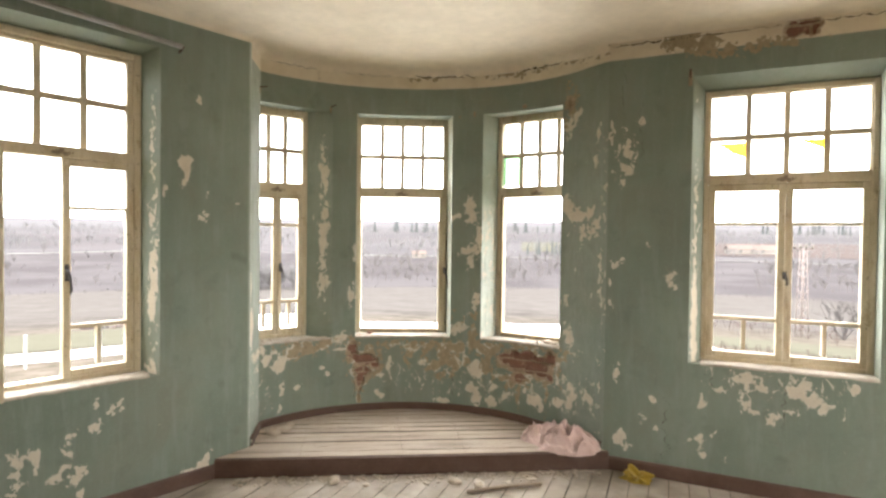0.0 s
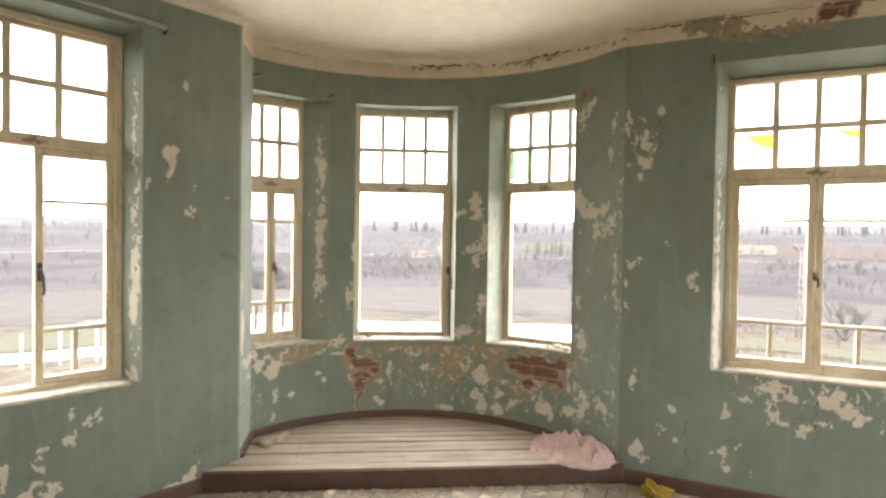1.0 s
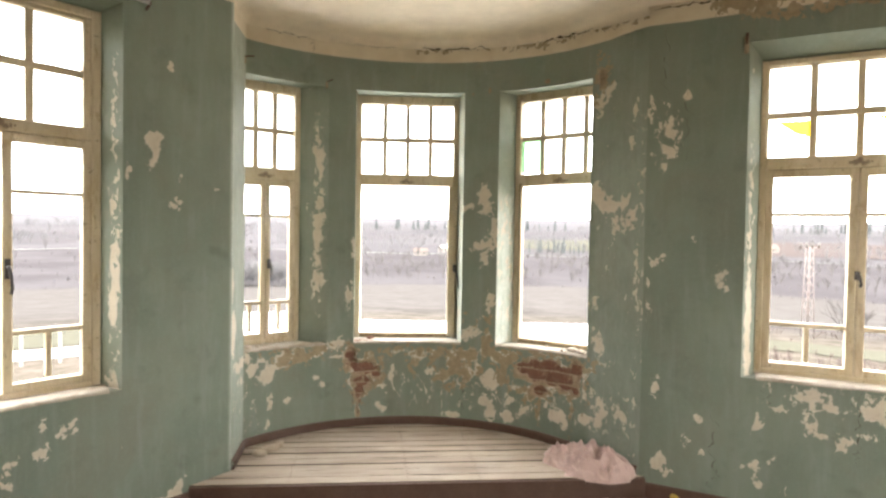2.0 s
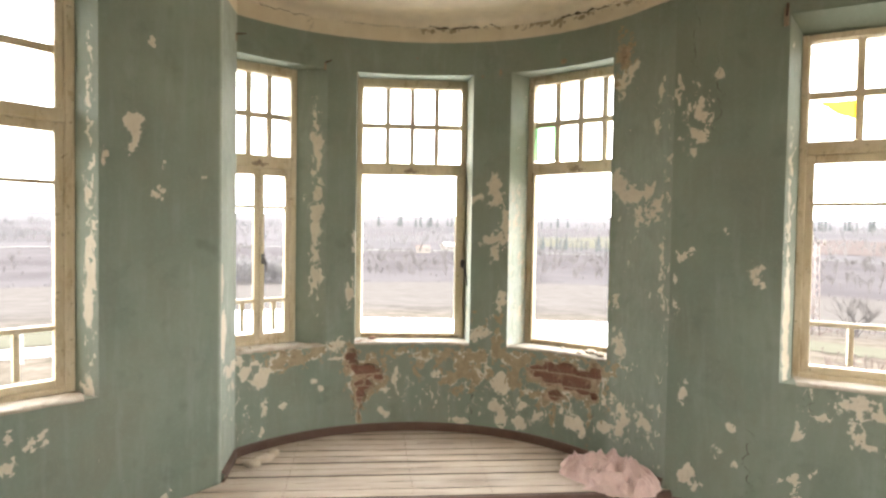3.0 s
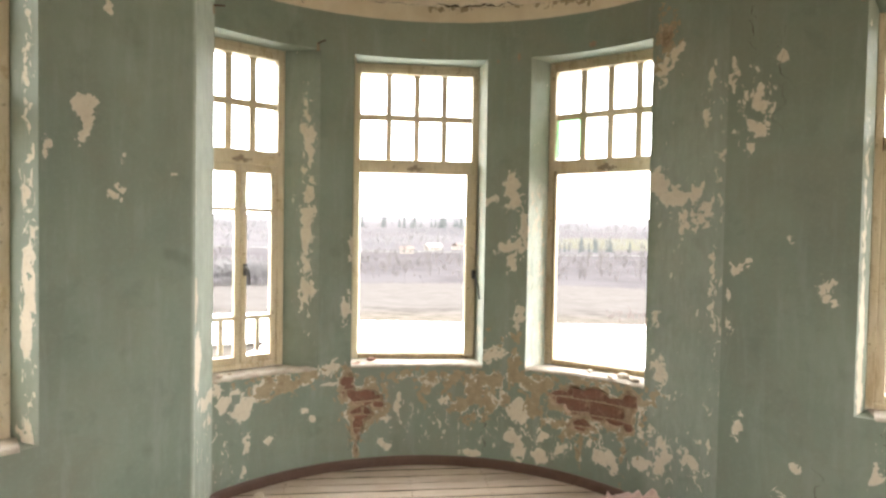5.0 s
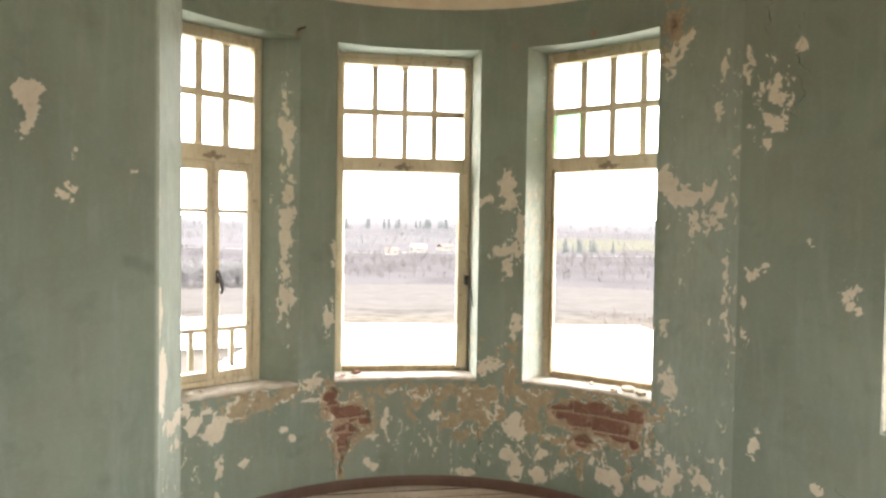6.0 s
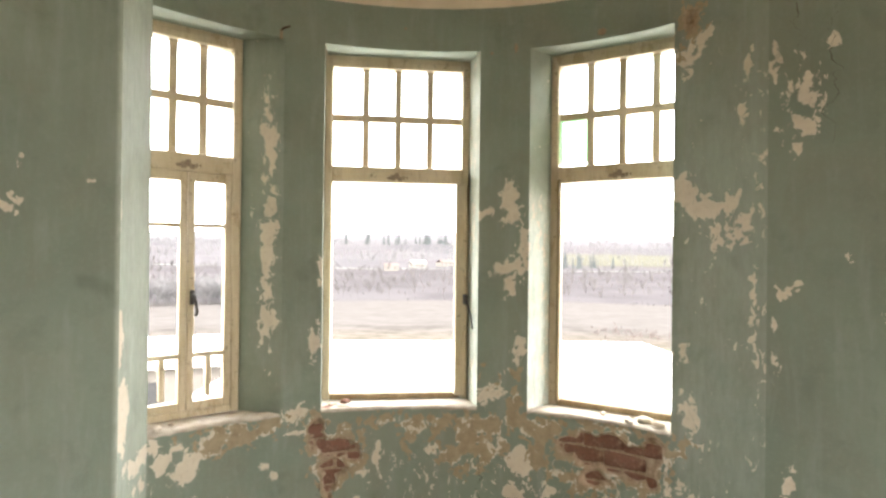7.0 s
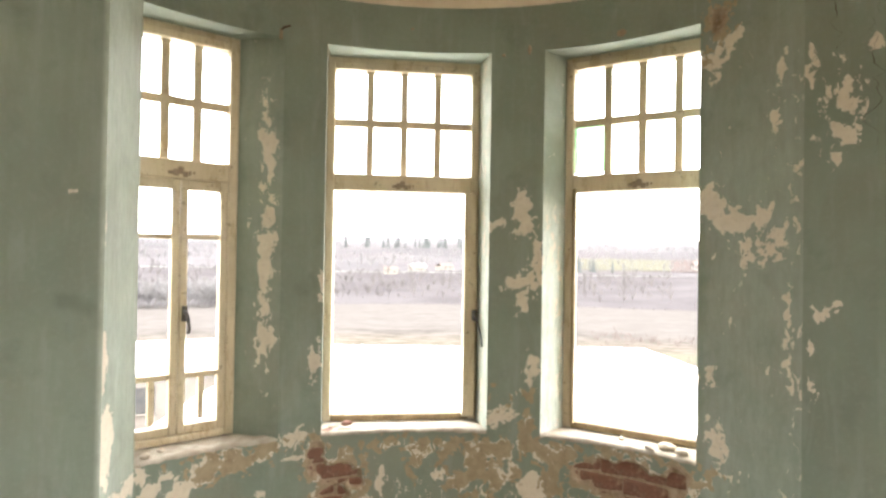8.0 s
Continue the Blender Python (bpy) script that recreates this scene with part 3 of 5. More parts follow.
def bay_wall():
    s = Skin()
    marks = sorted({PSI0, PSI1} | {w[k] for w in BAY_WINS for k in (0, 1)})
    us = steps(marks, 0.45)
    vs = steps([0.0, 0.28], 0.05)[:-1] + steps([0.28, SILL], 0.009) + steps([SILL, HEAD, CEIL], 0.018)[1:]
    inside = lambda q, z: SILL < z < HEAD and any(w[0] < q < w[1] for w in BAY_WINS)
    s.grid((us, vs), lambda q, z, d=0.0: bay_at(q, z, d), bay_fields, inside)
    s.grid((steps(marks, 3.0), [-4.2, SILL, HEAD, CEIL + 0.3]), lambda q, z, d=0.0: bay_at(q, z, THICK), lambda q, z, p: (-0.5, 0, -0.5, -0.5, 1.0), inside)
    for (q0, q1, fa, fb), shift, fh in zip(BAY_WINS, BAY_SHIFT, BAY_HALF):
        m, half = bay_window_frame(q0, q1)
        for side, f in ((-1, fa), (1, fb)):
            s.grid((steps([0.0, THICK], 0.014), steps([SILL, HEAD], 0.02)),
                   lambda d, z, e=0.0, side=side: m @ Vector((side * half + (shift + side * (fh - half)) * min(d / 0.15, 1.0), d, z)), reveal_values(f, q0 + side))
        n = 24
        for z in (SILL, HEAD):
            s.grid((steps([0.0, 1.0], 0.1), [k / n for k in range(n + 1)]),
                   lambda d, k, e=0.0, z=z: bay_at(q0 + (q1 - q0) * k, z).lerp(m @ Vector(((2 * k - 1) * max(fh, half), THICK, z)), d),
                   lambda d, k, p: (0.02 * noise.noise(p * 20) - 0.055, 0.25, -0.5, -0.5, -1.0))
    return s.build("wall_bay", "curved green bay wall, flaked down to brick below the windows")


def bay_window_frame(q0, q1):
    """The pose of a bay window (x along it, y outwards) and half its width."""
    a, b = bay_at(q0), bay_at(q1)
    x = (b - a).normalized()
    y = Vector((-x.y, x.x, 0))
    m = Matrix((x, y, Vector((0, 0, 1)))).transposed().to_4x4()
    m.translation = (a + b) / 2
    return m, (b - a).length / 2


WALL_BAY = bay_wall()

# ceiling: one slab over the room and the bay
bm = bmesh.new()
outline = [A_END + LOUT * 0.3 + Vector((-0.2, -0.1, 0)), C_END + Vector((0, -0.5, 0)), B_END + ROUT * 0.3 + Vector((0.2, -0.1, 0)), PR + ROUT * 0.3]
outline += [bay_at(q, 0, 0.3) for q in np.linspace(PSI1, PSI0, 30)] + [PL + LOUT * 0.3]
face = bm.faces.new([bm.verts.new((p.x, p.y, CEIL)) for p in outline])
ext = bmesh.ops.extrude_face_region(bm, geom=[face])
for v in ext["geom"]:
    if isinstance(v, bmesh.types.BMVert):
        v.co.z += 0.25
tagged(part("ceiling", bm, CEILING), "cream plaster ceiling, stained and cracked at its edge", "ceiling", kind="structure")



def cove(name, pts, inward, label, size=0.05, n=6):
    """The rounded plaster between a wall and the ceiling."""
    v, f = [], []
    for p, d in zip(pts, inward):
        for k in range(n + 1):
            a = radians(90 * k / n)
            v.append(p + d * (size * (1 - math.cos(a)) + 0.001) + Vector((0, 0, CEIL - size + size * math.sin(a) - 0.001)))
    for i in range(len(pts) - 1):
        for k in range(n):
            a = i * (n + 1) + k
            f.append((a, a + 1, a + n + 2, a + n + 1))
    return tagged(mesh_object(name, v, f, CEILING, None, "", False), label, "ceiling cove", kind="structure")


arc = list(np.linspace(PSI0, PSI1, 60))
cove("trim_bay", [bay_at(q) for q in arc], [(bay_at(q, 0, -1) - bay_at(q)).normalized() for q in arc], "cream plaster cove over the curved wall")
cove("trim_left", [PL, PL + LDIR * SIDE], [-LOUT, -LOUT], "cream plaster cove over the wall", 0.04)

# floor: a dark sub-floor with planks, boards parallel to the left wall
bm = bmesh.new()
face = bm.faces.new([bm.verts.new((p.x, p.y, FLOOR - 0.016)) for p in outline])
ext = bmesh.ops.extrude_face_region(bm, geom=[face])
for v in ext["geom"]:
    if isinstance(v, bmesh.types.BMVert):
        v.co.z -= 0.25
floor = tagged(part("floor", bm, GAP), "worn grey plank floor with dusty boards", "floor", kind="structure")


def skirting(name, pts, z, h, out, label):
    """A painted board that follows the foot of a wall; pts run along the wall, out points into the room."""
    v, f = [], []
    for i, p in enumerate(pts):
        n = out(i)
        for d, zz in ((0.0, z), (0.018, z), (0.018, z + h - 0.012), (0.008, z + h), (0.0, z + h)):
            v.append(p + n * d + Vector((0, 0, zz + (step_z(p.y) - STEP if z == STEP else 0.0))))
    for i in range(len(pts) - 1):
        for k in range(4):
            a = i * 5 + k
            f.append((a, a + 1, a + 6, a + 5))
    return tagged(mesh_object(name, v, f, BROWN), label, "skirting board", kind="structure")


qs = list(np.linspace(PSI0 + 0.3, PSI1 - 0.3, 60))
skirting("baseboard_bay", [bay_at(q) for q in qs], STEP, 0.050, lambda i: (bay_at(qs[i], 0, -1) - bay_at(qs[i])).normalized(), "brown painted curved skirting board on the platform")
skirting("baseboard_left", [PL + LDIR * u for u in (0.0, 2, SIDE)], FLOOR, 0.085, lambda i: -LOUT, "brown painted skirting board")
skirting("baseboard_right", [PR + RDIR * u for u in (0.0, 2, SIDE)], FLOOR, 0.085, lambda i: -ROUT, "brown painted skirting board")


# ---------------------------------------------------------------- windows
def window(name, m, half, z0, z1, heights, cols, label, sashes=(), y=0.15, f=0.038, lite=0.0):
    """heights: transom underside, transom top, cross bar of the top light. sashes: (x0, x1, swing, glazed)."""
    w = empty(name)
    tagged(w, label, "window", kind="structure")
    zt0, zt1, zc = heights
    for a in (("window_frame", -half, -half + f, z0, z1), ("window_frame", half - f, half, z0, z1)):
        block(a[0], (a[1], y, a[3]), (a[2], y + 0.075, a[4]), WOOD, w, m, 0.005)
    block("window_frame", (-half + f, y, z1 - f), (half - f, y + 0.075, z1), WOOD, w, m, 0.005)
    block("window_frame", (-half + f, y, z0), (half - f, y + 0.075, z0 + 0.03), WOOD_DARK if not sashes else WOOD, w, m, 0.005)
    block("transom_rail", (-half + f, y - 0.008, zt0), (half - f, y + 0.075, zt1), WOOD, w, m, 0.005)
    bm = bmesh.new()
    for a, b, lo, hi in ((-0.052, -0.030, 0.016, 0.030), (-0.034, -0.012, 0.010, 0.038), (-0.016, 0.006, 0.018, 0.048), (0.002, 0.022, 0.008, 0.030), (0.024, 0.034, 0.014, 0.034), (0.040, 0.048, 0.020, 0.032)):
        add_box(bm, (a, y - 0.013, zt0 + lo), (b, y - 0.006, zt0 + hi), m, 0.003)
    part("latch_plate", bm, STICK, w, "small worn latch remains")
    x0, x1 = -half + f, half - f
    bw = 0.034
    if lite:
        for a, b in ((x0, x0 + lite), (x1 - lite, x1)):
            block("sash_stile", (a, y + 0.012, zt1), (b, y + 0.06, z1 - f), WOOD, w, m, 0.004)
        block("sash_rail", (x0 + lite, y + 0.014, z1 - f - lite * 0.6), (x1 - lite, y + 0.058, z1 - f), WOOD, w, m, 0.004)
        x0, x1 = x0 + lite, x1 - lite
    for k in range(1, cols):
        x = x0 + (x1 - x0) * k / cols
        block("muntin", (x - bw / 2, y + 0.022, zt1), (x + bw / 2, y + 0.052, z1 - f), WOOD, w, m, 0.002)
    block("muntin", (x0, y + 0.020, zc - bw / 2), (x1, y + 0.050, zc + bw / 2), WOOD, w, m, 0.002)
    for sx0, sx1, swing, glazed, side in sashes:
        hinge = sx0 if side < 0 else sx1
        sm = m @ Matrix.Translation((hinge, y + 0.01, 0)) @ Matrix.Rotation(radians(swing), 4, "Z") @ Matrix.Translation((-hinge, -y - 0.01, 0))
        s0, s1 = z0 + 0.03, zt0
        st = 0.028 if sx1 - sx0 < 0.25 else 0.037
        sash = block("casement", (sx0, y + 0.006, s0), (sx0 + st, y + 0.05, s1), WOOD, w, sm, 0.004, "yellowed casement sash")
        block("sash_stile", (sx1 - st, y + 0.006, s0), (sx1, y + 0.05, s1), WOOD, sash, sm, 0.004)
        block("sash_rail", (sx0 + st, y + 0.008, s0), (sx1 - st, y + 0.048, s0 + 0.036), WOOD, sash, sm, 0.004)
        block("sash_rail", (sx0 + st, y + 0.008, s1 - 0.042), (sx1 - st, y + 0.048, s1), WOOD, sash, sm, 0.004)
        h = s1 - s0
        z_up, z_low = s0 + 0.775 * h, s0 + 0.228 * h
        block("sash_bar", (sx0 + st, y + 0.015, z_up - 0.010), (sx1 - st, y + 0.042, z_up + 0.010), WOOD, sash, sm, 0.002)
        block("sash_bar", (sx0 + st, y + 0.012, z_low - 0.011), (sx1 - st, y + 0.044, z_low + 0.011), WOOD, sash, sm, 0.002)
        xm = (sx0 + sx1) / 2
        block("sash_bar", (xm - 0.011, y + 0.012, s0 + 0.05), (xm + 0.011, y + 0.044, z_low - 0.011), WOOD, sash, sm, 0.002)
        if glazed:
            pane = block("pane", (sx0 + st, y + 0.026, z_low + 0.011), (sx1 - st, y + 0.029, z_up - 0.008), GLASS, sash, sm, 0)
            pane.visible_shadow = False
    return w


def sill(name, pts_in, m, half, z, y, label):
    """A worn ledge of plaster inside the window, its room edge following the wall."""
    bm = bmesh.new()
    top, n = [], len(pts_in)
    for i, p in enumerate(pts_in):
        k = i / (n - 1)
        j = 0.004 * noise.noise(p * 30)
        inner = Vector((p.x, p.y, 0)) + (m.to_3x3() @ Vector((0, -0.003 + j, 0)))
        back = m @ Vector(((2 * k - 1) * (half - 0.012), y, 0))
        row = []
        for d in (0.0, 0.12, 0.3, 0.5, 0.75, 1.0):
            q = inner.lerp(back, d)
            row.append(bm.verts.new((q.x, q.y, z + 0.010 + 0.006 * noise.noise(q * 22) - (0.006 if d == 0 else 0))))
        row.insert(0, bm.verts.new((inner.x, inner.y, z - 0.006 + 0.008 * noise.noise(p * 40))))
        top.append(row)
    for r, s in zip(top, top[1:]):
        for k in range(len(r) - 1):
            bm.faces.new((r[k], s[k], s[k + 1], r[k + 1]))
    return tagged(part(name, bm, PLASTER, None, "", True), label, "window sill", kind="structure")


WINDOW_LABEL = "tall yellowed wooden window with a small-paned top light"
hs = (1.852, 1.930, 2.170)
for k, (q0, q1, fa, fb) in enumerate(BAY_WINS):
    m, half = bay_window_frame(q0, q1)
    fh = BAY_HALF[k]
    inner = fh - 0.038
    m0, m = m, m @ Matrix.Translation((BAY_SHIFT[k], 0, 0))
    sashes = [(-inner, -0.002, 0, False, -1), (0.002, inner, 0, False, 1)] if k == 0 else []
    w = window("window_%d" % (k + 1), m, fh, SILL + 0.012, HEAD - 0.018, hs, 3 if k == 0 else 4, WINDOW_LABEL + (", casements shut" if k == 0 else ", lower sashes gone"), sashes)
    block("head_board", (-fh, 0.153, HEAD - 0.020), (fh, 0.222, HEAD + 0.004), WOOD, w, m, 0.003)
    if k == 1:
        block("sash_remains", (0.287, 0.128, SILL + 0.03), (0.345, 0.165, 1.85), WOOD, w, m, 0.006, "splintered stile left of a lost sash")
    if k == 2:
        block("sash_remains", (-inner, 0.135, SILL + 0.03), (-inner + 0.016, 0.16, 1.87), WOOD_DARK, w, m, 0.005, "splintered stile left of a lost sash")
        x0 = -inner
        g = block("pane", (x0, 0.185, 1.947), (x0 + 2 * inner / 4 - 0.007, 0.188, 2.188), GLASS_GREEN, w, m, 0, "green glass pane")
        g.visible_shadow = False
    n = 25
    sill("sill_%d" % (k + 1), [bay_at(q0 + (q1 - q0) * i / (n - 1)) for i in range(n)], m, fh + 0.01, SILL, 0.16, "chipped white plaster window ledge with rubble dust")


def wall_frame(start, way, out, u0, u1):
    x = way if out.cross(way).z < 0 else -way
    m = Matrix((x, out, Vector((0, 0, 1)))).transposed().to_4x4()
    m.translation = start + way * (u0 + u1) / 2
    return m


for k, (start, way, out, o) in enumerate(((PL, LDIR, LOUT, LEFT_WIN), (PR, RDIR, ROUT, RIGHT_WIN))):
    o = (o[0] + 0.055, o[1], o[2], o[3] - HEADL) if k == 0 else (o[0] + 0.070, o[1], o[2], o[3] - 0.066)
    m = wall_frame(start, way, out, o[0], o[1])
    half = (o[1] - o[0]) / 2
    fh = half + 0.003
    jamb = 0.040 if k == 0 else 0.034
    inner = fh - jamb
    zt = (1.935, 1.995, 2.250) if k == 0 else (1.890, 1.955, 2.180)
    if k == 0:
        sashes = [(-inner, -0.002, -89, False, -1), (0.002, inner, 0, False, 1)]
    else:
        sashes = [(-inner, -0.002, 0, False, -1), (0.002, inner, 0, False, 1)]
    w = window("window_%d" % (k + 4), m, fh, o[2] + 0.005, o[3] - 0.004, zt, 3 if k == 0 else 4, WINDOW_LABEL + (", one casement open" if k == 0 else ", casements shut"), sashes, 0.13, jamb, 0.035 if k == 0 else 0.008)
    if k == 1:
        x0, pw = -inner, 2 * inner / 4
        for x, wd, zlo in ((x0 + 0.03, pw - 0.04, 2.085), (x0 + 2 * pw + 0.06, pw - 0.07, 2.115)):
            bm = bmesh.new()
            a = [bm.verts.new(m @ Vector(p)) for p in ((x, 0.155, 2.148), (x + wd, 0.155, 2.148), (x + wd, 0.155, zlo - 0.03), (x + wd * 0.55, 0.155, zlo), (x + wd * 0.3, 0.155, zlo + 0.035))]
            f = bm.faces.new(a)
            e = bmesh.ops.extrude_face_region(bm, geom=[f])
            for v in e["geom"]:
                if isinstance(v, bmesh.types.BMVert):
                    v.co += m.to_3x3() @ Vector((0, 0.003, 0))
            p = part("pane", bm, GLASS_YELLOW, w, "broken yellow glass")
            p.visible_shadow = False
    pts = [m @ Vector((-half + 2 * half * i / 12, 0, 0)) for i in range(13)]
    sill("sill_%d" % (k + 4), pts, m, half + (0.03 if k == 0 else 0.008), o[2], 0.14, "dusty white plaster window ledge")

# ---------------------------------------------------------------- fill lamps in unseen openings, added behind
for start, way, out, u, wd, share in ((B_END, rr.normalized(), -LOUT, 2.0, 1.2, 1.4), (PR, RDIR, ROUT, 3.05, 0.9, 0.5)):
    d = bpy.data.lights.new("window_daylight", "AREA")
    d.shape, d.size, d.size_y, d.energy, d.color = "RECTANGLE", wd, 1.6, LAMP * share * wd / 1.2, (1.0, 0.84, 0.64)
    p = start + way * u + out * 0.2 + Vector((0, 0, 1.6))
    new("window_daylight", d).matrix_world = look(p, p - out)

# ---------------------------------------------------------------- bricks laid bare in the walls
BRICKS = bmesh.new()
add_box(BRICKS, (-0.091, 0.0, -0.030), (0.091, 0.09, 0.030), None, 0.006)
for v in BRICKS.verts:
    v.co += noise.noise_vector(v.co * 40) * 0.009
BRICK_MESH = bpy.data.meshes.new("brick")
BRICKS.to_mesh(BRICK_MESH)
BRICKS.free()
BRICK_MESH.materials.append(BRICK)


def lay_brick(parent, at, x, out, turn):
    b = new("brick", BRICK_MESH)
    m = Matrix((x, out, Vector((0, 0, 1)))).transposed().to_4x4()
    m.translation = at
    b.matrix_world = m @ pose(0, 0, 0, turn, turn * 0.6, turn * 0.8)
    b.parent = parent


for course in range(7):
    z = 0.330 + 0.072 * course
    start = -28 + (4.1 if course % 2 else 0.0)
    for k in range(11):
        q = start + k * 8.6
        span = [nearness(BAY_HOLE, q + d, z + e, PER_DEG) for d in (-4, -2, 0, 2, 4) for e in (-0.025, 0.025)]
        if max(span) > 0.0 and q < 58:
            out = bay_normal(q)
            x = Vector((out.y, -out.x, 0))
            lay_brick(WALL_BAY, bay_at(q, z, 0.010 + random.uniform(0, 0.006)), x, out, random.uniform(-1.2, 1.2))
for z, u in ((2.74, 1.00), (2.74, 1.20), (2.815, 0.95), (2.815, 1.13)):
    lay_brick(WALL_RIGHT, PR + RDIR * u + ROUT * 0.012 + Vector((0, 0, z)), RDIR, ROUT, random.uniform(-1, 1))

# ---------------------------------------------------------------- the platform in the bay
platform = empty("platform")
tagged(platform, "low wooden platform of pale dusty boards in the bay", "platform", kind="structure")
left_x = PL.x - (PL.y - FRONT) * math.tan(AL)
right_x = PR.x + (PR.y - FRONT) * math.tan(AR)


def platform_ends(y):
    arc = [bay_at(q) for q in np.linspace(PSI0, PSI1, 400)]
    lo = PL.x - (PL.y - y) * math.tan(AL) if y < PL.y else min([p.x for p in arc if p.x < 0 and p.y >= y] or [0.0])
    hi = PR.x + (PR.y - y) * math.tan(AR) if y < PR.y else max([p.x for p in arc if p.x > 0 and p.y >= y] or [0.0])
    return lo, hi


bm = bmesh.new()
ring = [bay_at(q, step_z(bay_at(q).y) - 0.012, 0.01) for q in np.linspace(PSI0, PSI1, 40)] + [Vector((right_x, FRONT + 0.03, STEP - 0.012)), Vector((left_x, FRONT + 0.03, STEP - 0.012))]
bm.faces.new([bm.verts.new(p) for p in ring])
part("sub_floor", bm, GAP, platform)


def dirty_board(name, outline, z, mat, parent, slope=0.0):
    """A board whose edges are black with dirt."""
    bm = bmesh.new()
    top = bm.faces.new([bm.verts.new((px, py, z + slope * (py - FRONT))) for px, py in outline])
    ex = bmesh.ops.extrude_face_region(bm, geom=[top])
    for v in ex["geom"]:
        if isinstance(v, bmesh.types.BMVert):
            v.co.z -= 0.014
    bm.normal_update()
    for f in bm.faces:
        f.material_index = 0 if abs(f.normal.z) > 0.7 else 1
    ob = part(name, bm, mat, parent)
    ob.data.materials.append(GAP)
    return ob


y = FRONT
row = 0
while y < BY + BD - 0.02:
    wide = 0.071
    y1 = min(y + wide - random.choice((0.002, 0.003, 0.005, 0.007)), BY + BD - 0.012)
    ys = np.linspace(y, y1, 4)
    lo, hi = zip(*[platform_ends(v) for v in ys])
    if hi[-1] - lo[-1] > 0.05:
        sag = random.uniform(-0.0012, 0.0012)
        near = [(a, y + 0.006 * max(0, noise.noise(Vector((a * 6, y * 50, 1))))) for a in np.linspace(lo[0] + 0.004, hi[0] - 0.004, 60)]
        far = [(a, y1 - 0.008 * max(0, noise.noise(Vector((a * 5, y * 50, 8))))) for a in np.linspace(hi[-1] - 0.004, lo[-1] + 0.004, 60)]
        sides = [(b - 0.004, v) for b, v in zip(hi[1:-1], ys[1:-1])], [(a + 0.004, v) for a, v in zip(lo[1:-1], ys[1:-1])][::-1]
        dirty_board("floor_board", near + sides[0] + far + sides[1], STEP + sag, BOARD, platform, SLOPE)
    y += wide
    row += 1
bm = bmesh.new()
for x in (-0.62, 0.02, 0.42):
    for k in range(row):
        for dy in (0.018, 0.05):
            py = FRONT + 0.071 * k + dy
            lo, hi = platform_ends(py)
            px = x - (py - FRONT) * 0.06 + random.uniform(-0.004, 0.004)
            if lo + 0.05 < px < hi - 0.05:
                add_box(bm, (px - 0.0028, py - 0.0025, step_z(py)), (px + 0.0028, py + 0.0025, step_z(py) + 0.0022), None, 0)
tagged(part("nail_row", bm, RUST, platform, "rows of rusted nail heads"), kind="stuff")
block("riser", (left_x + 0.004, FRONT - 0.02, FLOOR - 0.004), (right_x - 0.004, FRONT, STEP - 0.003), BROWN, platform, None, 0.004, "brown painted front board")


# ---------------------------------------------------------------- floor planks
def clip(poly, a, n):
    """The part of a flat polygon on the side of a line through a that n points to."""
    out = []
    for p, q in zip(poly, poly[1:] + poly[:1]):
        dp, dq = (p - a).dot(n), (q - a).dot(n)
        if dp >= 0:
            out.append(p)
        if dp * dq < 0:
            out.append(p + (q - p) * (dp / (dp - dq)))
    return out


room = [Vector((left_x, FRONT, 0)), Vector((right_x, FRONT, 0)), B_END, C_END, A_END]
middle = sum(room, Vector()) / 5
ALONG, ACROSS = Vector((math.sin(radians(27)), math.cos(radians(27)), 0)), Vector((math.cos(radians(27)), -math.sin(radians(27)), 0))
for k in range(86):
    o = PL + ACROSS * (0.112 * k - 3.2)
    strip = [o - ALONG * 9, o + ALONG * 9, o + ALONG * 9 + ACROSS * 0.1085, o - ALONG * 9 + ACROSS * 0.1085]
    for a, b in zip(room, room[1:] + room[:1]):
        n = Vector((-(b - a).y, (b - a).x, 0))
        strip = clip(strip, a, n if (middle - a).dot(n) > 0 else -n) if strip else []
    if len(strip) >= 3:
        dirty_board("floor_plank", [(p.x, p.y) for p in strip], FLOOR + random.uniform(-0.002, 0.001), PLANK, floor)


# ---------------------------------------------------------------- cracks
def crack(name, at, t0, t1, width, seed, n=40, wander=0.012, label="dark crack in the plaster"):
    """A thin dark gap; at(t, side) gives a place on the wall, side is metres across the crack."""
    v, f = [], []
    for i in range(n + 1):
        t = t0 + (t1 - t0) * i / n
        w = max(0.0006, width * (0.35 + 0.9 * noise.noise(Vector((i * 0.35, seed, 0)))) * min(1, 4 * i / n, 4 * (n - i) / n))
        c = wander * noise.noise(Vector((i * 0.22, seed, 3))) + 0.6 * wander * noise.noise(Vector((i * 0.9, seed, 7)))
        v += [at(t, c - w / 2), at(t, c + w / 2)]
    for i in range(n):
        f.append((2 * i, 2 * i + 1, 2 * i + 3, 2 * i + 2))
    return tagged(mesh_object(name, v, f, GAP), label, "crack", kind="structure")


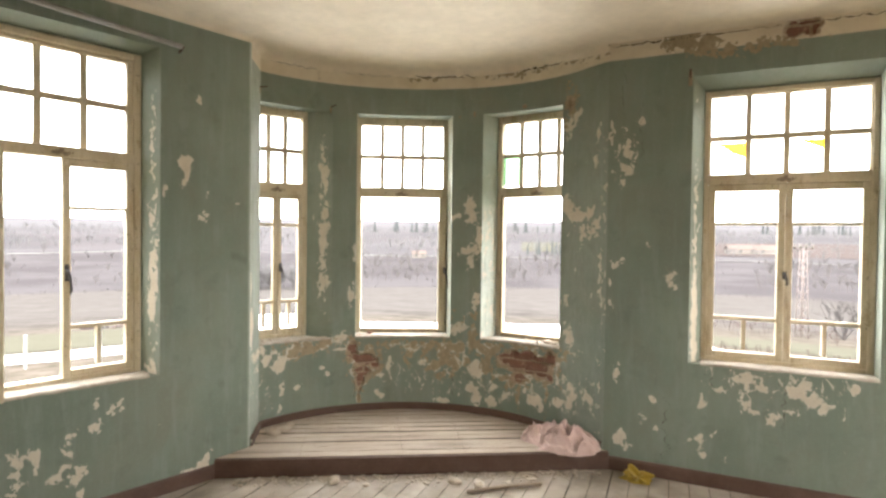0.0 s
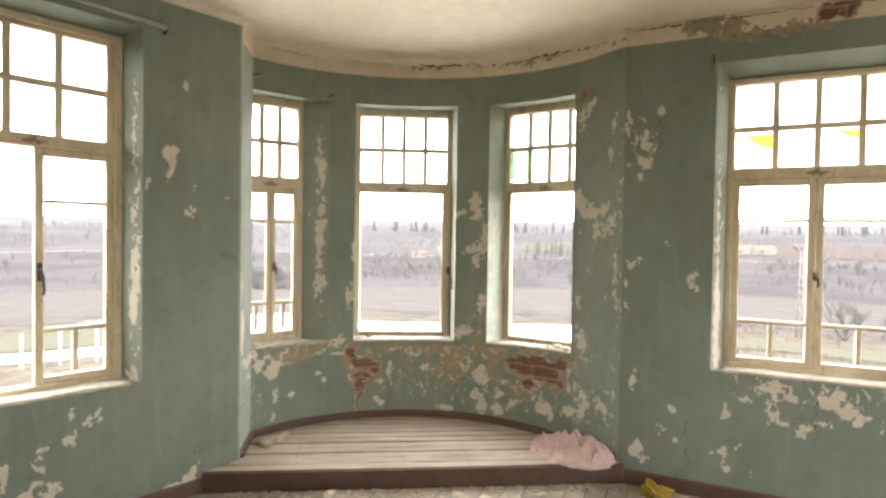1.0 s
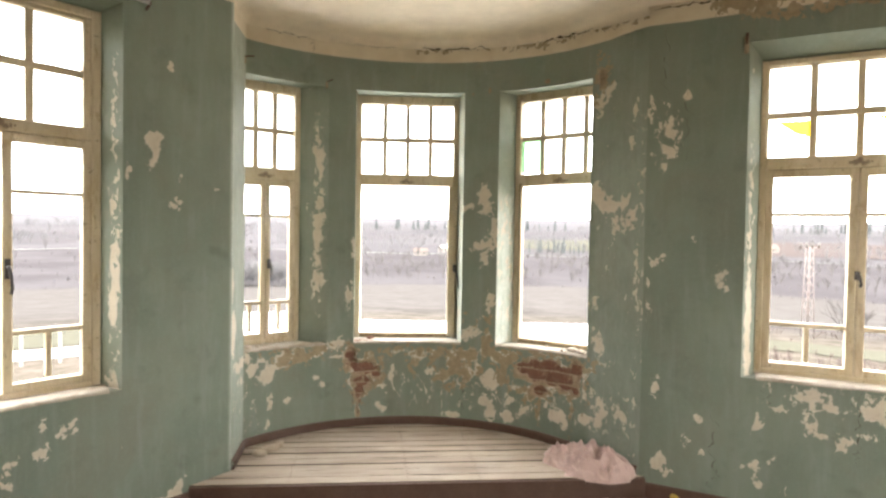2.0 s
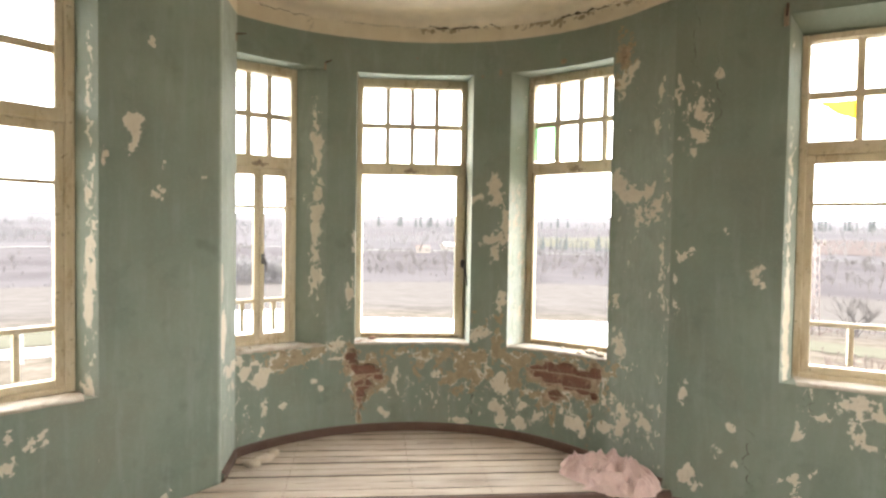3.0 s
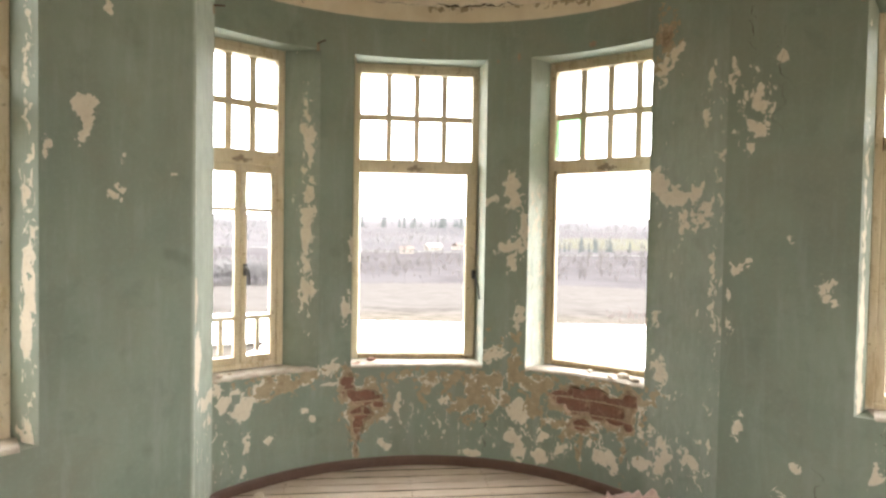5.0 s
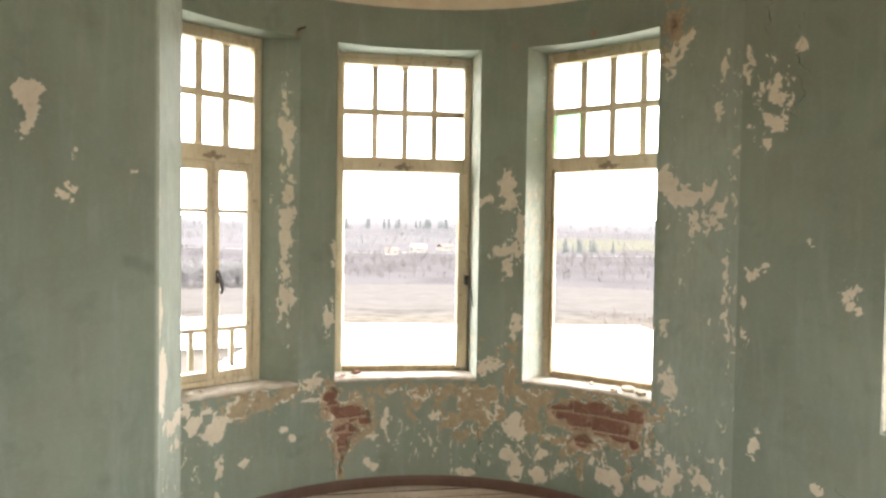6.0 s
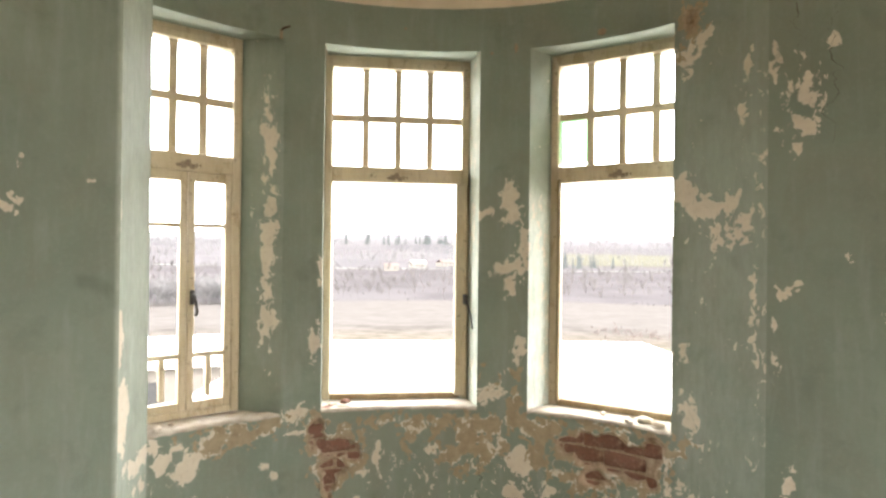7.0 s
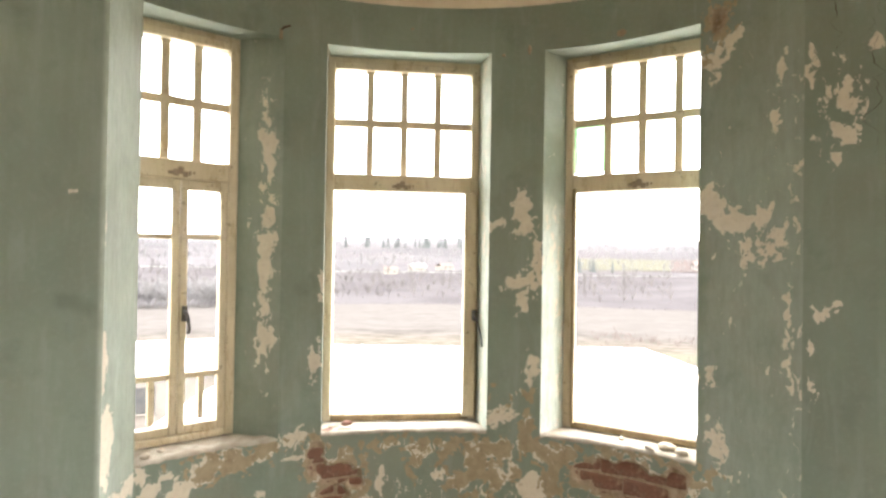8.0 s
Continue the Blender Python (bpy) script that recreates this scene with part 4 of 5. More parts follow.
for q0, q1, w, s in ((-44, -27, 0.010, 1), (-20, 2, 0.006, 2), (2, 26, 0.020, 3), (40, 60, 0.022, 4)):
    crack("crack", lambda t, d: bay_at(t, CEIL - 0.048 + d, -0.003 - 0.42 * max(d + 0.012, 0) ** 1.0), q0, q1, w, s)
for q, z0, z1, s in ((18.5, 0.27, 0.56, 6), (-14.3, 0.30, 0.47, 7), (55.2, 0.34, 0.53, 8), (-27.0, 2.67, 2.76, 9)):
    crack("crack", lambda t, d, q=q: bay_at(q + d / PER_DEG, t, -0.003), z0, z1, 0.007, s, 24, 0.03)
for u, z0, z1, s in ((0.09, 2.28, 2.69, 11), (0.20, 1.92, 2.42, 12), (0.375, 0.16, 0.57, 13), (1.01, 0.42, 0.78, 14), (0.62, 0.64, 0.77, 18)):
    crack("crack", lambda t, d, u=u: PR + RDIR * (u + d) - ROUT * 0.003 + Vector((0, 0, t)), z0, z1, 0.008 if z0 < 1 else 0.005, s, 30, 0.05)
for u0, u1, w, s in ((0.02, 0.42, 0.02, 15), (0.4, 1.0, 0.012, 16), (1.08, 1.5, 0.012, 17)):
    crack("crack", lambda t, d: PR + RDIR * t - ROUT * 0.003 + Vector((0, 0, CEIL - 0.022 + d)), u0, u1, w, s)

# ---------------------------------------------------------------- fittings on the walls and windows
rod = empty("curtain_rod", PL + LDIR * 0.4 - LOUT * 0.05 + Vector((0, 0, 2.60)))
tagged(rod, "grey steel curtain rod above the window", "curtain rod")


def at_left(u, z, d):
    return PL + LDIR * u - LOUT * d + Vector((0, 0, z)) - rod.location


tube("rail", [at_left(0.455, 2.610, 0.05), at_left(1.75, 2.68, 0.05)], 0.015, ROD, rod)
for u in (0.45, 1.6):
    tube("bracket", [at_left(u, 2.567 + 0.05 * u, 0.0), at_left(u, 2.577 + 0.05 * u, 0.03), at_left(u, 2.588 + 0.05 * u, 0.05)], 0.007, RUST, rod, "rusted iron bracket")
for q, z in ((-49.0, 2.55), (-22.9, 2.49)):
    hook = empty("wall_hook", bay_at(q, z))
    tagged(hook, "small rusted iron hook above a bay window", "hook", "hooks round the bay")
    side = (bay_at(q + 3) - bay_at(q)).normalized()
    inward = (bay_at(q, 0, -1) - bay_at(q)).normalized()
    m_hook = Matrix((side, -inward, Vector((0, 0, 1)))).transposed().to_4x4()
    block("back_plate", (-0.008, -0.004, -0.034), (0.006, 0.004, 0.010), STICK, hook, m_hook, 0.002)
    tube("arm", [Vector((0, 0, 0.006)), inward * 0.022 + side * 0.008 + Vector((0, 0, 0.009)), inward * 0.03 + side * 0.032 + Vector((0, 0, 0.018))], 0.0045, RUST, hook)
# flat lumps added in place of dark smudges on the bay wall
for k, (q, z, s_x, s_z) in enumerate(((20.5, 2.455, 0.014, 0.016), (25.6, 2.475, 0.016, 0.040), (43.8, 2.50, 0.034, 0.034), (2.2, 2.57, 0.012, 0.012))):
    inward = (bay_at(q, 0, -1) - bay_at(q)).normalized()
    side = Vector((-inward.y, inward.x, 0))
    bm = bmesh.new()
    bmesh.ops.create_icosphere(bm, subdivisions=3, radius=0.5)
    for v in bm.verts:
        v.co *= 1 + 0.5 * noise.noise(v.co * 3 + Vector((k * 5, 0, 0)))
        v.co = bay_at(q, z) + side * v.co.x * s_x + inward * v.co.y * 0.008 + Vector((0, 0, v.co.z * s_z))
    tagged(part("smudge_lump", bm, STICK, None, "", True), "thin brown lump standing for a dark smudge in the plaster", "wall plug", "plugs in the bay wall")


plug = empty("rod_bracket", PR + RDIR * 0.48 + Vector((0, 0, 2.53)))
tagged(plug, "rusty brown curtain rod bracket beside the window", "bracket")
block("back_plate", (-0.011, -0.008, -0.045), (0.011, 0.004, 0.045), STICK, plug, Matrix((RDIR, ROUT, Vector((0, 0, 1)))).transposed().to_4x4(), 0.004)
tube("arm", [-ROUT * 0.0, -ROUT * 0.035 + Vector((0, 0, 0.03)), -ROUT * 0.04 + Vector((0, 0, 0.05))], 0.006, RUST, plug)


def latch_handle(name, m, x, z, label, y=0.14, size=1.0):
    h = empty(name, m @ Vector((x, y, z)))
    tagged(h, label, "window handle", "window handles")
    r = m.to_3x3()
    block("back_plate", (-0.011, -0.004, -0.045 * size), (0.011, 0.004, 0.045 * size), IRON, h, r.to_4x4(), 0.002)
    tube("lever", [r @ Vector(p) for p in ((0, 0, 0.01), (0, -0.03, 0.008), (0.006, -0.035, -0.03 * size), (0.012, -0.034, -0.085 * size), (0.006, -0.036, -0.11 * size))], 0.0075, IRON, h)
    return h


m_left = wall_frame(PL, LDIR, LOUT, LEFT_WIN[0] + 0.055, LEFT_WIN[1])
latch_handle("window_handle", m_left, 0.02, 1.33, "black iron window handle on a yellowed sash", 0.13)
m_right = wall_frame(PR, RDIR, ROUT, RIGHT_WIN[0] + 0.070, RIGHT_WIN[1])
latch_handle("window_handle", m_right, 0.0, 1.34, "black iron window handle between shut casements", 0.13, 0.5)
m_bay, half = bay_window_frame(*BAY_WINS[0][:2])
latch_handle("window_handle", m_bay, BAY_SHIFT[0] + 0.02, 1.31, "black iron window handle on a yellowed sash", 0.145, 0.7)
m_bay, half = bay_window_frame(*BAY_WINS[1][:2])
cable = empty("hanging_cable", m_bay @ Vector((half - 0.042, 0.112, 1.29)))
tagged(cable, "short black cable hanging from the window frame", "cable")
tube("cord", [m_bay.to_3x3() @ Vector(p) for p in ((0, 0, 0), (0.008, -0.03, -0.03), (0.020, -0.055, -0.09), (0.026, -0.062, -0.14))], 0.0045, IRON, cable)
block("clip", (-0.012, -0.012, -0.03), (0.012, 0.012, 0.02), IRON, cable, m_bay.to_3x3().to_4x4(), 0.004)


# ---------------------------------------------------------------- loose things
def lump(name, at, size, mat, label, category, group="", seed=0, rough=0.25, sub=2):
    bm = bmesh.new()
    bmesh.ops.create_icosphere(bm, subdivisions=sub, radius=0.5)
    off = Vector((seed * 1.7, seed * 0.9, seed * 2.3))
    for v in bm.verts:
        v.co *= 1 + rough * noise.noise(v.co * 2.2 + off) + rough * 0.5 * noise.noise(v.co * 5 + off)
        v.co.x, v.co.y, v.co.z = v.co.x * size[0], v.co.y * size[1], max(v.co.z * size[2], -0.28 * size[2])
    low = min(v.co.z for v in bm.verts)
    for v in bm.verts:
        v.co.z -= low
    ob = part(name, bm, mat)
    ob.matrix_world = pose(*at, 0, 0, seed * 47)
    return tagged(ob, label, category, group)


def cloth_heap():
    """A crumpled cloth: a low mound of sharp folds that run together, thin towards its edge."""
    bm = bmesh.new()
    n = 130
    crease = lambda p: (1 - min(1.0, abs(noise.noise(p)) * 3.9)) ** 1.3
    rows = []
    for i in range(n + 1):
        row = []
        for j in range(n + 1):
            a, b = 2 * i / n - 1, 2 * j / n - 1
            w = noise.noise_vector(Vector((a * 1.6, b * 1.6, 2))) * 0.55
            x, y = a + w.x, b + w.y
            r = math.hypot(a, b) + 0.34 * noise.noise(Vector((a * 2.3, b * 2.3, 11)))
            dome = max(0.0, 1 - r * r)
            body = dome ** 0.6
            folds = 0.60 * crease(Vector((x * 1.9, y * 2.6, 5))) + 0.45 * crease(Vector((x * 3.4 + 4, y * 2.6, 9))) + 0.22 * crease(Vector((x * 6.5, y * 6.5, 14)))
            lift = 0.45 + 0.55 * noise.noise(Vector((a * 1.2 + 3, b * 1.2, 40)))
            z = body * (0.022 + 0.092 * folds + 0.050 * lift) + 0.012 * smooth(0, 0.12, dome)
            row.append((Vector((a * 0.27 + w.x * 0.05 * body, b * 0.19 + w.y * 0.05 * body, max(z, 0.004))), dome))
        rows.append(row)
    vs = [[bm.verts.new(p) for p, d in row] for row in rows]
    for i in range(n):
        for j in range(n):
            if max(rows[i][j][1], rows[i + 1][j][1], rows[i][j + 1][1], rows[i + 1][j + 1][1]) > 0:
                bm.faces.new((vs[i][j], vs[i + 1][j], vs[i + 1][j + 1], vs[i][j + 1]))
    bmesh.ops.delete(bm, geom=[v for v in bm.verts if not v.link_faces], context="VERTS")
    bmesh.ops.smooth_vert(bm, verts=bm.verts, factor=0.3, use_axis_x=True, use_axis_y=True, use_axis_z=True)
    ob = part("cloth", bm, CLOTH, None, "", True)
    ob.matrix_world = pose(1.08, 4.07, step_z(4.07) - 0.012, math.degrees(math.atan(SLOPE)), 0, -26)
    return tagged(ob, "crumpled dusty pink cloth lying on the platform", "cloth")


cloth_heap()
lump("plastic_bag", (1.46, 3.72, FLOOR), (0.125, 0.08, 0.085), YELLOW, "crumpled yellow plastic bag on the floor", "bag", "", 3, 1.7, 4)
stick = tube("stick", [(0.39, 3.615, FLOOR + 0.014), (0.62, 3.66, FLOOR + 0.016), (0.85, 3.695, FLOOR + 0.014)], 0.011, STICK, None, "", 6)
tagged(stick, "splintered grey wooden stick on the floor", "stick")
for k, (x, y, sx, sy, sz) in enumerate(((-0.40, 3.81, 0.08, 0.06, 0.06), (0.47, 3.69, 0.10, 0.07, 0.065), (0.33, 3.76, 0.10, 0.06, 0.05), (0.81, 3.78, 0.07, 0.04, 0.02), (0.66, 3.75, 0.06, 0.035, 0.015), (1.26, 3.83, 0.04, 0.03, 0.02), (-0.2, 3.76, 0.05, 0.04, 0.02))):
    lump("plaster_chunk", (x, y, FLOOR), (sx, sy, sz), DEBRIS, "broken piece of pale plaster on the floor", "rubble", "rubble on the floor", k + 1)
for k, (x, y, sx, sy, sz) in enumerate(((-0.86, 4.26, 0.11, 0.06, 0.055), (-0.80, 4.31, 0.10, 0.05, 0.06), (-0.76, 4.37, 0.09, 0.05, 0.05))):
    lump("plaster_chunk", (x, y, step_z(y)), (sx, sy, sz), DEBRIS, "broken piece of pale plaster on the platform", "rubble", "rubble on the platform", k + 11)
for k, (q, d, s) in enumerate(((50, 0.02, 0.05), (53, 0.05, 0.07), (56, 0.04, 0.06), (44, 0.07, 0.035), (-45, 0.03, 0.05), (-42, 0.06, 0.035), (-9, 0.08, 0.05), (-12, 0.06, 0.03))):
    p = bay_at(q, SILL + 0.012, d)
    lump("plaster_chunk", p, (s, s * 0.7, s * 0.5), DEBRIS if k != 6 else BRICK, "broken piece of plaster on a window ledge", "rubble", "rubble on the ledges", k + 21)
bm = bmesh.new()
for k in range(420):
    x, d = random.uniform(-1.0, 1.25), abs(random.gauss(0, 0.06))
    s = random.uniform(0.003, 0.011)
    add_box(bm, (-s, -s * 0.7, 0), (s, s * 0.7, s * 0.8), pose(x, FRONT - 0.03 - d, FLOOR, 0, 0, random.uniform(0, 180)), 0)
tagged(part("grit", bm, DEBRIS), "grit and plaster crumbs along the platform's foot", "grit", kind="stuff")

# ---------------------------------------------------------------- outside
def ground_z(x, y):
    r = math.hypot(x, y)
    rs, zs = (0, 32, 90, 170, 350, 500, 700, 850, 1000, 1700, 4500), (-4.3, -4.9, -9.2, -13.5, -12, -7, 3, 10, 15, 48, -40)
    z = float(np.interp(r, rs, zs))
    a = math.atan2(x, y)
    z += 4 * math.exp(-((x + 150) ** 2 + (y - 345) ** 2) / 13000) + 2 * math.exp(-((x - 170) ** 2 + (y - 260) ** 2) / 9000)
    return z + smooth(60, 500, r) * (3 * noise.noise(Vector((x / 260, y / 260, 0))) + 1.2 * noise.noise(Vector((x / 90, y / 90, 5)))) + smooth(600, 1200, r) * 10 * math.sin(3 * a + 1)


def land():
    t = Tree("hazy_winter_fields", 0.95)
    t.bsdf.inputs["Specular IOR Level"].default_value = 0.0
    geo = t.t.nodes.new("ShaderNodeVectorMath")
    geo.operation = "LENGTH"
    t.link(t.coord, geo.inputs[0])
    r = t.math("ADD", geo.outputs["Value"], t.math("MULTIPLY", t.math("SUBTRACT", t.noise(0.012, 4), 0.5), 40.0))
    n, f = t.noise(0.03, 6, 0.6), t.noise(0.6, 5, 0.65)
    plots = t.t.nodes.new("ShaderNodeTexVoronoi")
    plots.inputs["Scale"].default_value = 0.008
    t.link(t.coord, plots.inputs["Vector"])
    wide = t.noise(0.006, 3)
    near = t.mix(t.ramp(f, 0.38, 0.62), (0.069, 0.059, 0.050), (0.039, 0.035, 0.028))
    scrub = t.mix(t.ramp(t.noise(0.15, 6, 0.7), 0.40, 0.62), (0.052, 0.0475, 0.0445), (0.032, 0.029, 0.0275))
    field = t.mix(t.ramp(t.noise(0.25, 6, 0.7), 0.38, 0.64), (0.054, 0.0500, 0.0480), (0.043, 0.0395, 0.0375))
    heath = t.mix(t.ramp(n, 0.40, 0.60), (0.045, 0.042, 0.044), (0.035, 0.032, 0.034))
    # distance haze mixed into the far land's colour: greyer and bluer
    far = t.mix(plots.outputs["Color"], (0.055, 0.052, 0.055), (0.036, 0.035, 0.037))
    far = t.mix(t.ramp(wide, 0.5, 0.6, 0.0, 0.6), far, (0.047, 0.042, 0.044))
    c = t.mix(t.ramp(r, 50, 70), near, scrub)
    c = t.mix(t.ramp(r, 72, 84), c, field)
    c = t.mix(t.ramp(r, 165, 175), c, heath)
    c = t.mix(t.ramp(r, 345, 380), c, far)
    # the ridge paled further, haze painted in by radius
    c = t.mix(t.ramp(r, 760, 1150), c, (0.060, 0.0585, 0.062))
    c = t.mix(t.ramp(f, 0.45, 0.8, 0, 0.3), c, (0.028, 0.024, 0.019))
    return t.done(c)


v, f = [], []
radii = [2.5] + [5 * 1.06 ** k for k in range(118)]
NA = 144
for r in radii:
    for k in range(NA):
        a = math.tau * k / NA
        x, y = r * math.sin(a), r * math.cos(a)
        v.append((x, y, ground_z(x, y)))
for i in range(len(radii) - 1):
    for k in range(NA):
        a, b = i * NA + k, i * NA + (k + 1) % NA
        f.append((a, b, b + NA, a + NA))
v.append((0, 0, ground_z(0, 0)))
f += [(len(v) - 1, (k + 1) % NA, k) for k in range(NA)]
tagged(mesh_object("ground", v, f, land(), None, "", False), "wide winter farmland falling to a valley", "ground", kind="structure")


TURN = 4.0


def polar(az, r, up=0.0):
    a = radians(az + TURN)
    x, y = r * math.sin(a), r * math.cos(a)
    return Vector((x, y, ground_z(x, y) + up))


def ribbon(name, az0, az1, r0, r1, mat, label, category, lift=0.06, n=40, rows=8):
    """A strip of land that lies on the ground, a little proud of it."""
    v, f = [], []
    for i in range(n + 1):
        az = az0 + (az1 - az0) * i / n
        wob = 1 + 0.02 * noise.noise(Vector((i * 0.2, r0, 0)))
        v += [polar(az, (r0 + (r1 - r0) * k / rows) * wob, lift) for k in range(rows + 1)]
    for i in range(n):
        for k in range(rows):
            a = i * (rows + 1) + k
            f.append((a, a + 1, a + rows + 2, a + rows + 1))
    return tagged(mesh_object(name, v, f, mat), label, category, kind="structure")


ASPHALT = simple("pale_gravel_road", (0.320, 0.310, 0.294), (0.268, 0.258, 0.242), 0.8, 0.9)
ROAD_FAR = simple("pale_valley_road", (0.120, 0.118, 0.115), (0.070, 0.068, 0.066), 0.05, 0.9)
GRASS = simple("short_green_grass", (0.049, 0.048, 0.037), (0.058, 0.056, 0.044), 0.7, 0.95)
ROOFING = simple("white_metal_roofing", (0.860, 0.860, 0.850), (0.800, 0.800, 0.790), 0.6, 0.5)
RENDER = simple("whitewashed_render", (0.130, 0.121, 0.113), (0.100, 0.093, 0.086), 1.2, 0.9)
TILE = simple("red_clay_tile", (0.090, 0.070, 0.064), (0.077, 0.061, 0.055), 0.8, 0.9)
DARK = simple("dark_window_pane", (0.030, 0.032, 0.035), (0.050, 0.050, 0.050), 2, 0.2)
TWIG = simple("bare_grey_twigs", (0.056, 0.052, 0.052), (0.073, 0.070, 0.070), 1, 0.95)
# for the birch grove, and for far trees with haze put into their colour
TWIG_PALE = simple("hazed_birch_twigs", (0.078, 0.078, 0.079), (0.092, 0.088, 0.092), 1, 0.95)
NEEDLE = simple("dark_conifer_needles", (0.039, 0.044, 0.045), (0.048, 0.052, 0.052), 1, 0.95)
STEEL = simple("pale_lattice_steel", (0.120, 0.097, 0.090), (0.085, 0.066, 0.060), 3, 0.6)
POST = simple("pale_concrete_post", (0.239, 0.230, 0.219), (0.199, 0.189, 0.180), 4, 0.9)
PLOUGHED = simple("red_ploughed_soil", (0.052, 0.043, 0.041), (0.046, 0.039, 0.037), 0.05, 0.95)
for dull in (PLOUGHED, ASPHALT, ROAD_FAR, GRASS, RENDER, TILE, TWIG, TWIG_PALE, NEEDLE, POST):
    dull.node_tree.nodes["Principled BSDF"].inputs["Specular IOR Level"].default_value = 0.0
ribbon("road_near", -75, -24, 36, 41, ASPHALT, "pale gravel road past the building", "road")
ribbon("verge", -75, -24, 42, 56, GRASS, "short green grass verge beside the road", "grass", 0.05)
ribbon("rough_grass", 18, 52, 44, 52, GRASS, "strip of green winter grass", "grass", 0.05)
ribbon("road_far", -60, 45, 345, 353, ROAD_FAR, "pale road across the valley", "road", 0.3, 160)
ribbon("ploughed_field", 26, 50, 455, 620, PLOUGHED, "reddish ploughed field on the slope", "field", 0.5)
ribbon("meadow", 9, 26, 455, 610, GRASS, "green field on the far slope", "field", 0.6)


def building(name, az, r, turn, wide, deep, tall, rise, wall, roof, label, windows=(), overhang=0.3, base=None):
    """A house: a gabled or low roof on four walls, with windows on the side that faces the room."""
    at = polar(az, r)
    if base is not None:
        at.z = base
    h = empty(name, at)
    h.rotation_euler = (0, 0, radians(turn))
    tagged(h, label, "building")
    w, d = wide / 2, deep / 2
    block("wall", (-w, -d, -3.0), (w, d, tall), wall, h, None, 0)
    v = [(-w - overhang, -d - overhang, tall), (w + overhang, -d - overhang, tall), (w + overhang, d + overhang, tall), (-w - overhang, d + overhang, tall), (-w - overhang, 0, tall + rise), (w + overhang, 0, tall + rise)]
    v += [(a, b, c + 0.16) for a, b, c in v]
    f = [(0, 1, 5, 4), (2, 3, 4, 5), (7, 6, 10, 11), (9, 8, 11, 10), (0, 6, 7, 1), (2, 8, 9, 3), (0, 4, 10, 6), (4, 3, 9, 10), (1, 7, 11, 5), (5, 11, 8, 2)]
    mesh_object("roof", v, f, roof, h)
    for x, z, ww, hh in windows:
        win = block("window", (x - ww / 2, -d - 0.03, z), (x + ww / 2, -d + 0.05, z + hh), DARK, h, None, 0.01, "dark window")
        block("window_sill", (x - ww / 2 - 0.06, -d - 0.09, z - 0.07), (x + ww / 2 + 0.06, -d - 0.003, z), RENDER, win, None, 0.01)
    return h


building("shed", 7.4, 17.5, -6, 15.5, 20, 1.55, 0.28, RENDER, ROOFING, "long low shed with a white metal roof", (), 0.4, -4.35)
building("farmhouse", -17.5, 27, 14, 6.6, 6, 2.1, 0.5, RENDER, ROOFING, "low whitewashed farmhouse with a pale flat roof", ((-2.3, 0.7, 0.9, 0.9), (0.6, 0.6, 1.1, 1.0), (2.6, 0.7, 0.7, 0.9)))
for k, (az, r) in enumerate(((-1.5, 335), (1.2, 372), (4.0, 385))):
    building("village_house", az, r, 20 * k, 8 + k % 3 * 2, 6, 2.6, 1.6, RENDER, POST if k == 1 else TILE, "small pale village house in the valley", ((-2, 0.9, 1.0, 1.1), (2, 0.9, 1.0, 1.1)))
building("barn", 29.8, 500, -20, 34, 12, 3.5, 3.5, RENDER, TILE, "long barn with a red tiled roof", ((-8, 1.5, 1.6, 1.4), (0, 1.5, 1.6, 1.4), (8, 1.5, 1.6, 1.4)))


def stick_prism(v, f, a, b, ra, rb):
    q = (b - a).to_track_quat("Z", "Y")
    base = len(v)
    for p, r in ((a, ra), (b, rb)):
        for k in range(3):
            v.append(p + q @ Vector((r * math.cos(k * 2.094), r * math.sin(k * 2.094), 0)))
    f += [(base, base + 1, base + 4, base + 3), (base + 1, base + 2, base + 5, base + 4), (base + 2, base, base + 3, base + 5)]


def bare_tree(v, f, at, h, rng, twigs=22, thick=0.02):
    stick_prism(v, f, at, at + Vector((0, 0, h * 0.55)), h * thick, h * thick * 0.5)
    for k in range(twigs):
        z = h * rng.uniform(0.18, 0.6)
        a = rng.uniform(0, math.tau)
        s = at + Vector((0, 0, z))
        e = s + Vector((math.cos(a), math.sin(a), rng.uniform(0.6, 2.2))).normalized() * h * rng.uniform(0.2, 0.48)
        stick_prism(v, f, s, e, h * 0.010, h * 0.004)
        for j in range(2):
            b = rng.uniform(0, math.tau)
            m = s.lerp(e, rng.uniform(0.4, 0.9))
            stick_prism(v, f, m, m + Vector((math.cos(b), math.sin(b), rng.uniform(0.3, 1.5))).normalized() * h * rng.uniform(0.08, 0.2), h * 0.006, h * 0.003)


def grow(v, f, at, way, length, thick, depth, rng):
    """A limb that forks again and again, thinner each time."""
    end = at + way.normalized() * length
    stick_prism(v, f, at, end, thick, thick * 0.7)
    if depth:
        for k in range(3 if depth % 2 else 2):
            turn = Vector((rng.uniform(-1, 1), rng.uniform(-1, 1), rng.uniform(-0.25, 0.6)))
            grow(v, f, at.lerp(end, rng.uniform(0.65, 1.0)), way.normalized() + turn * 0.75, length * rng.uniform(0.65, 0.95), max(thick * 0.6, 0.008), depth - 1, rng)


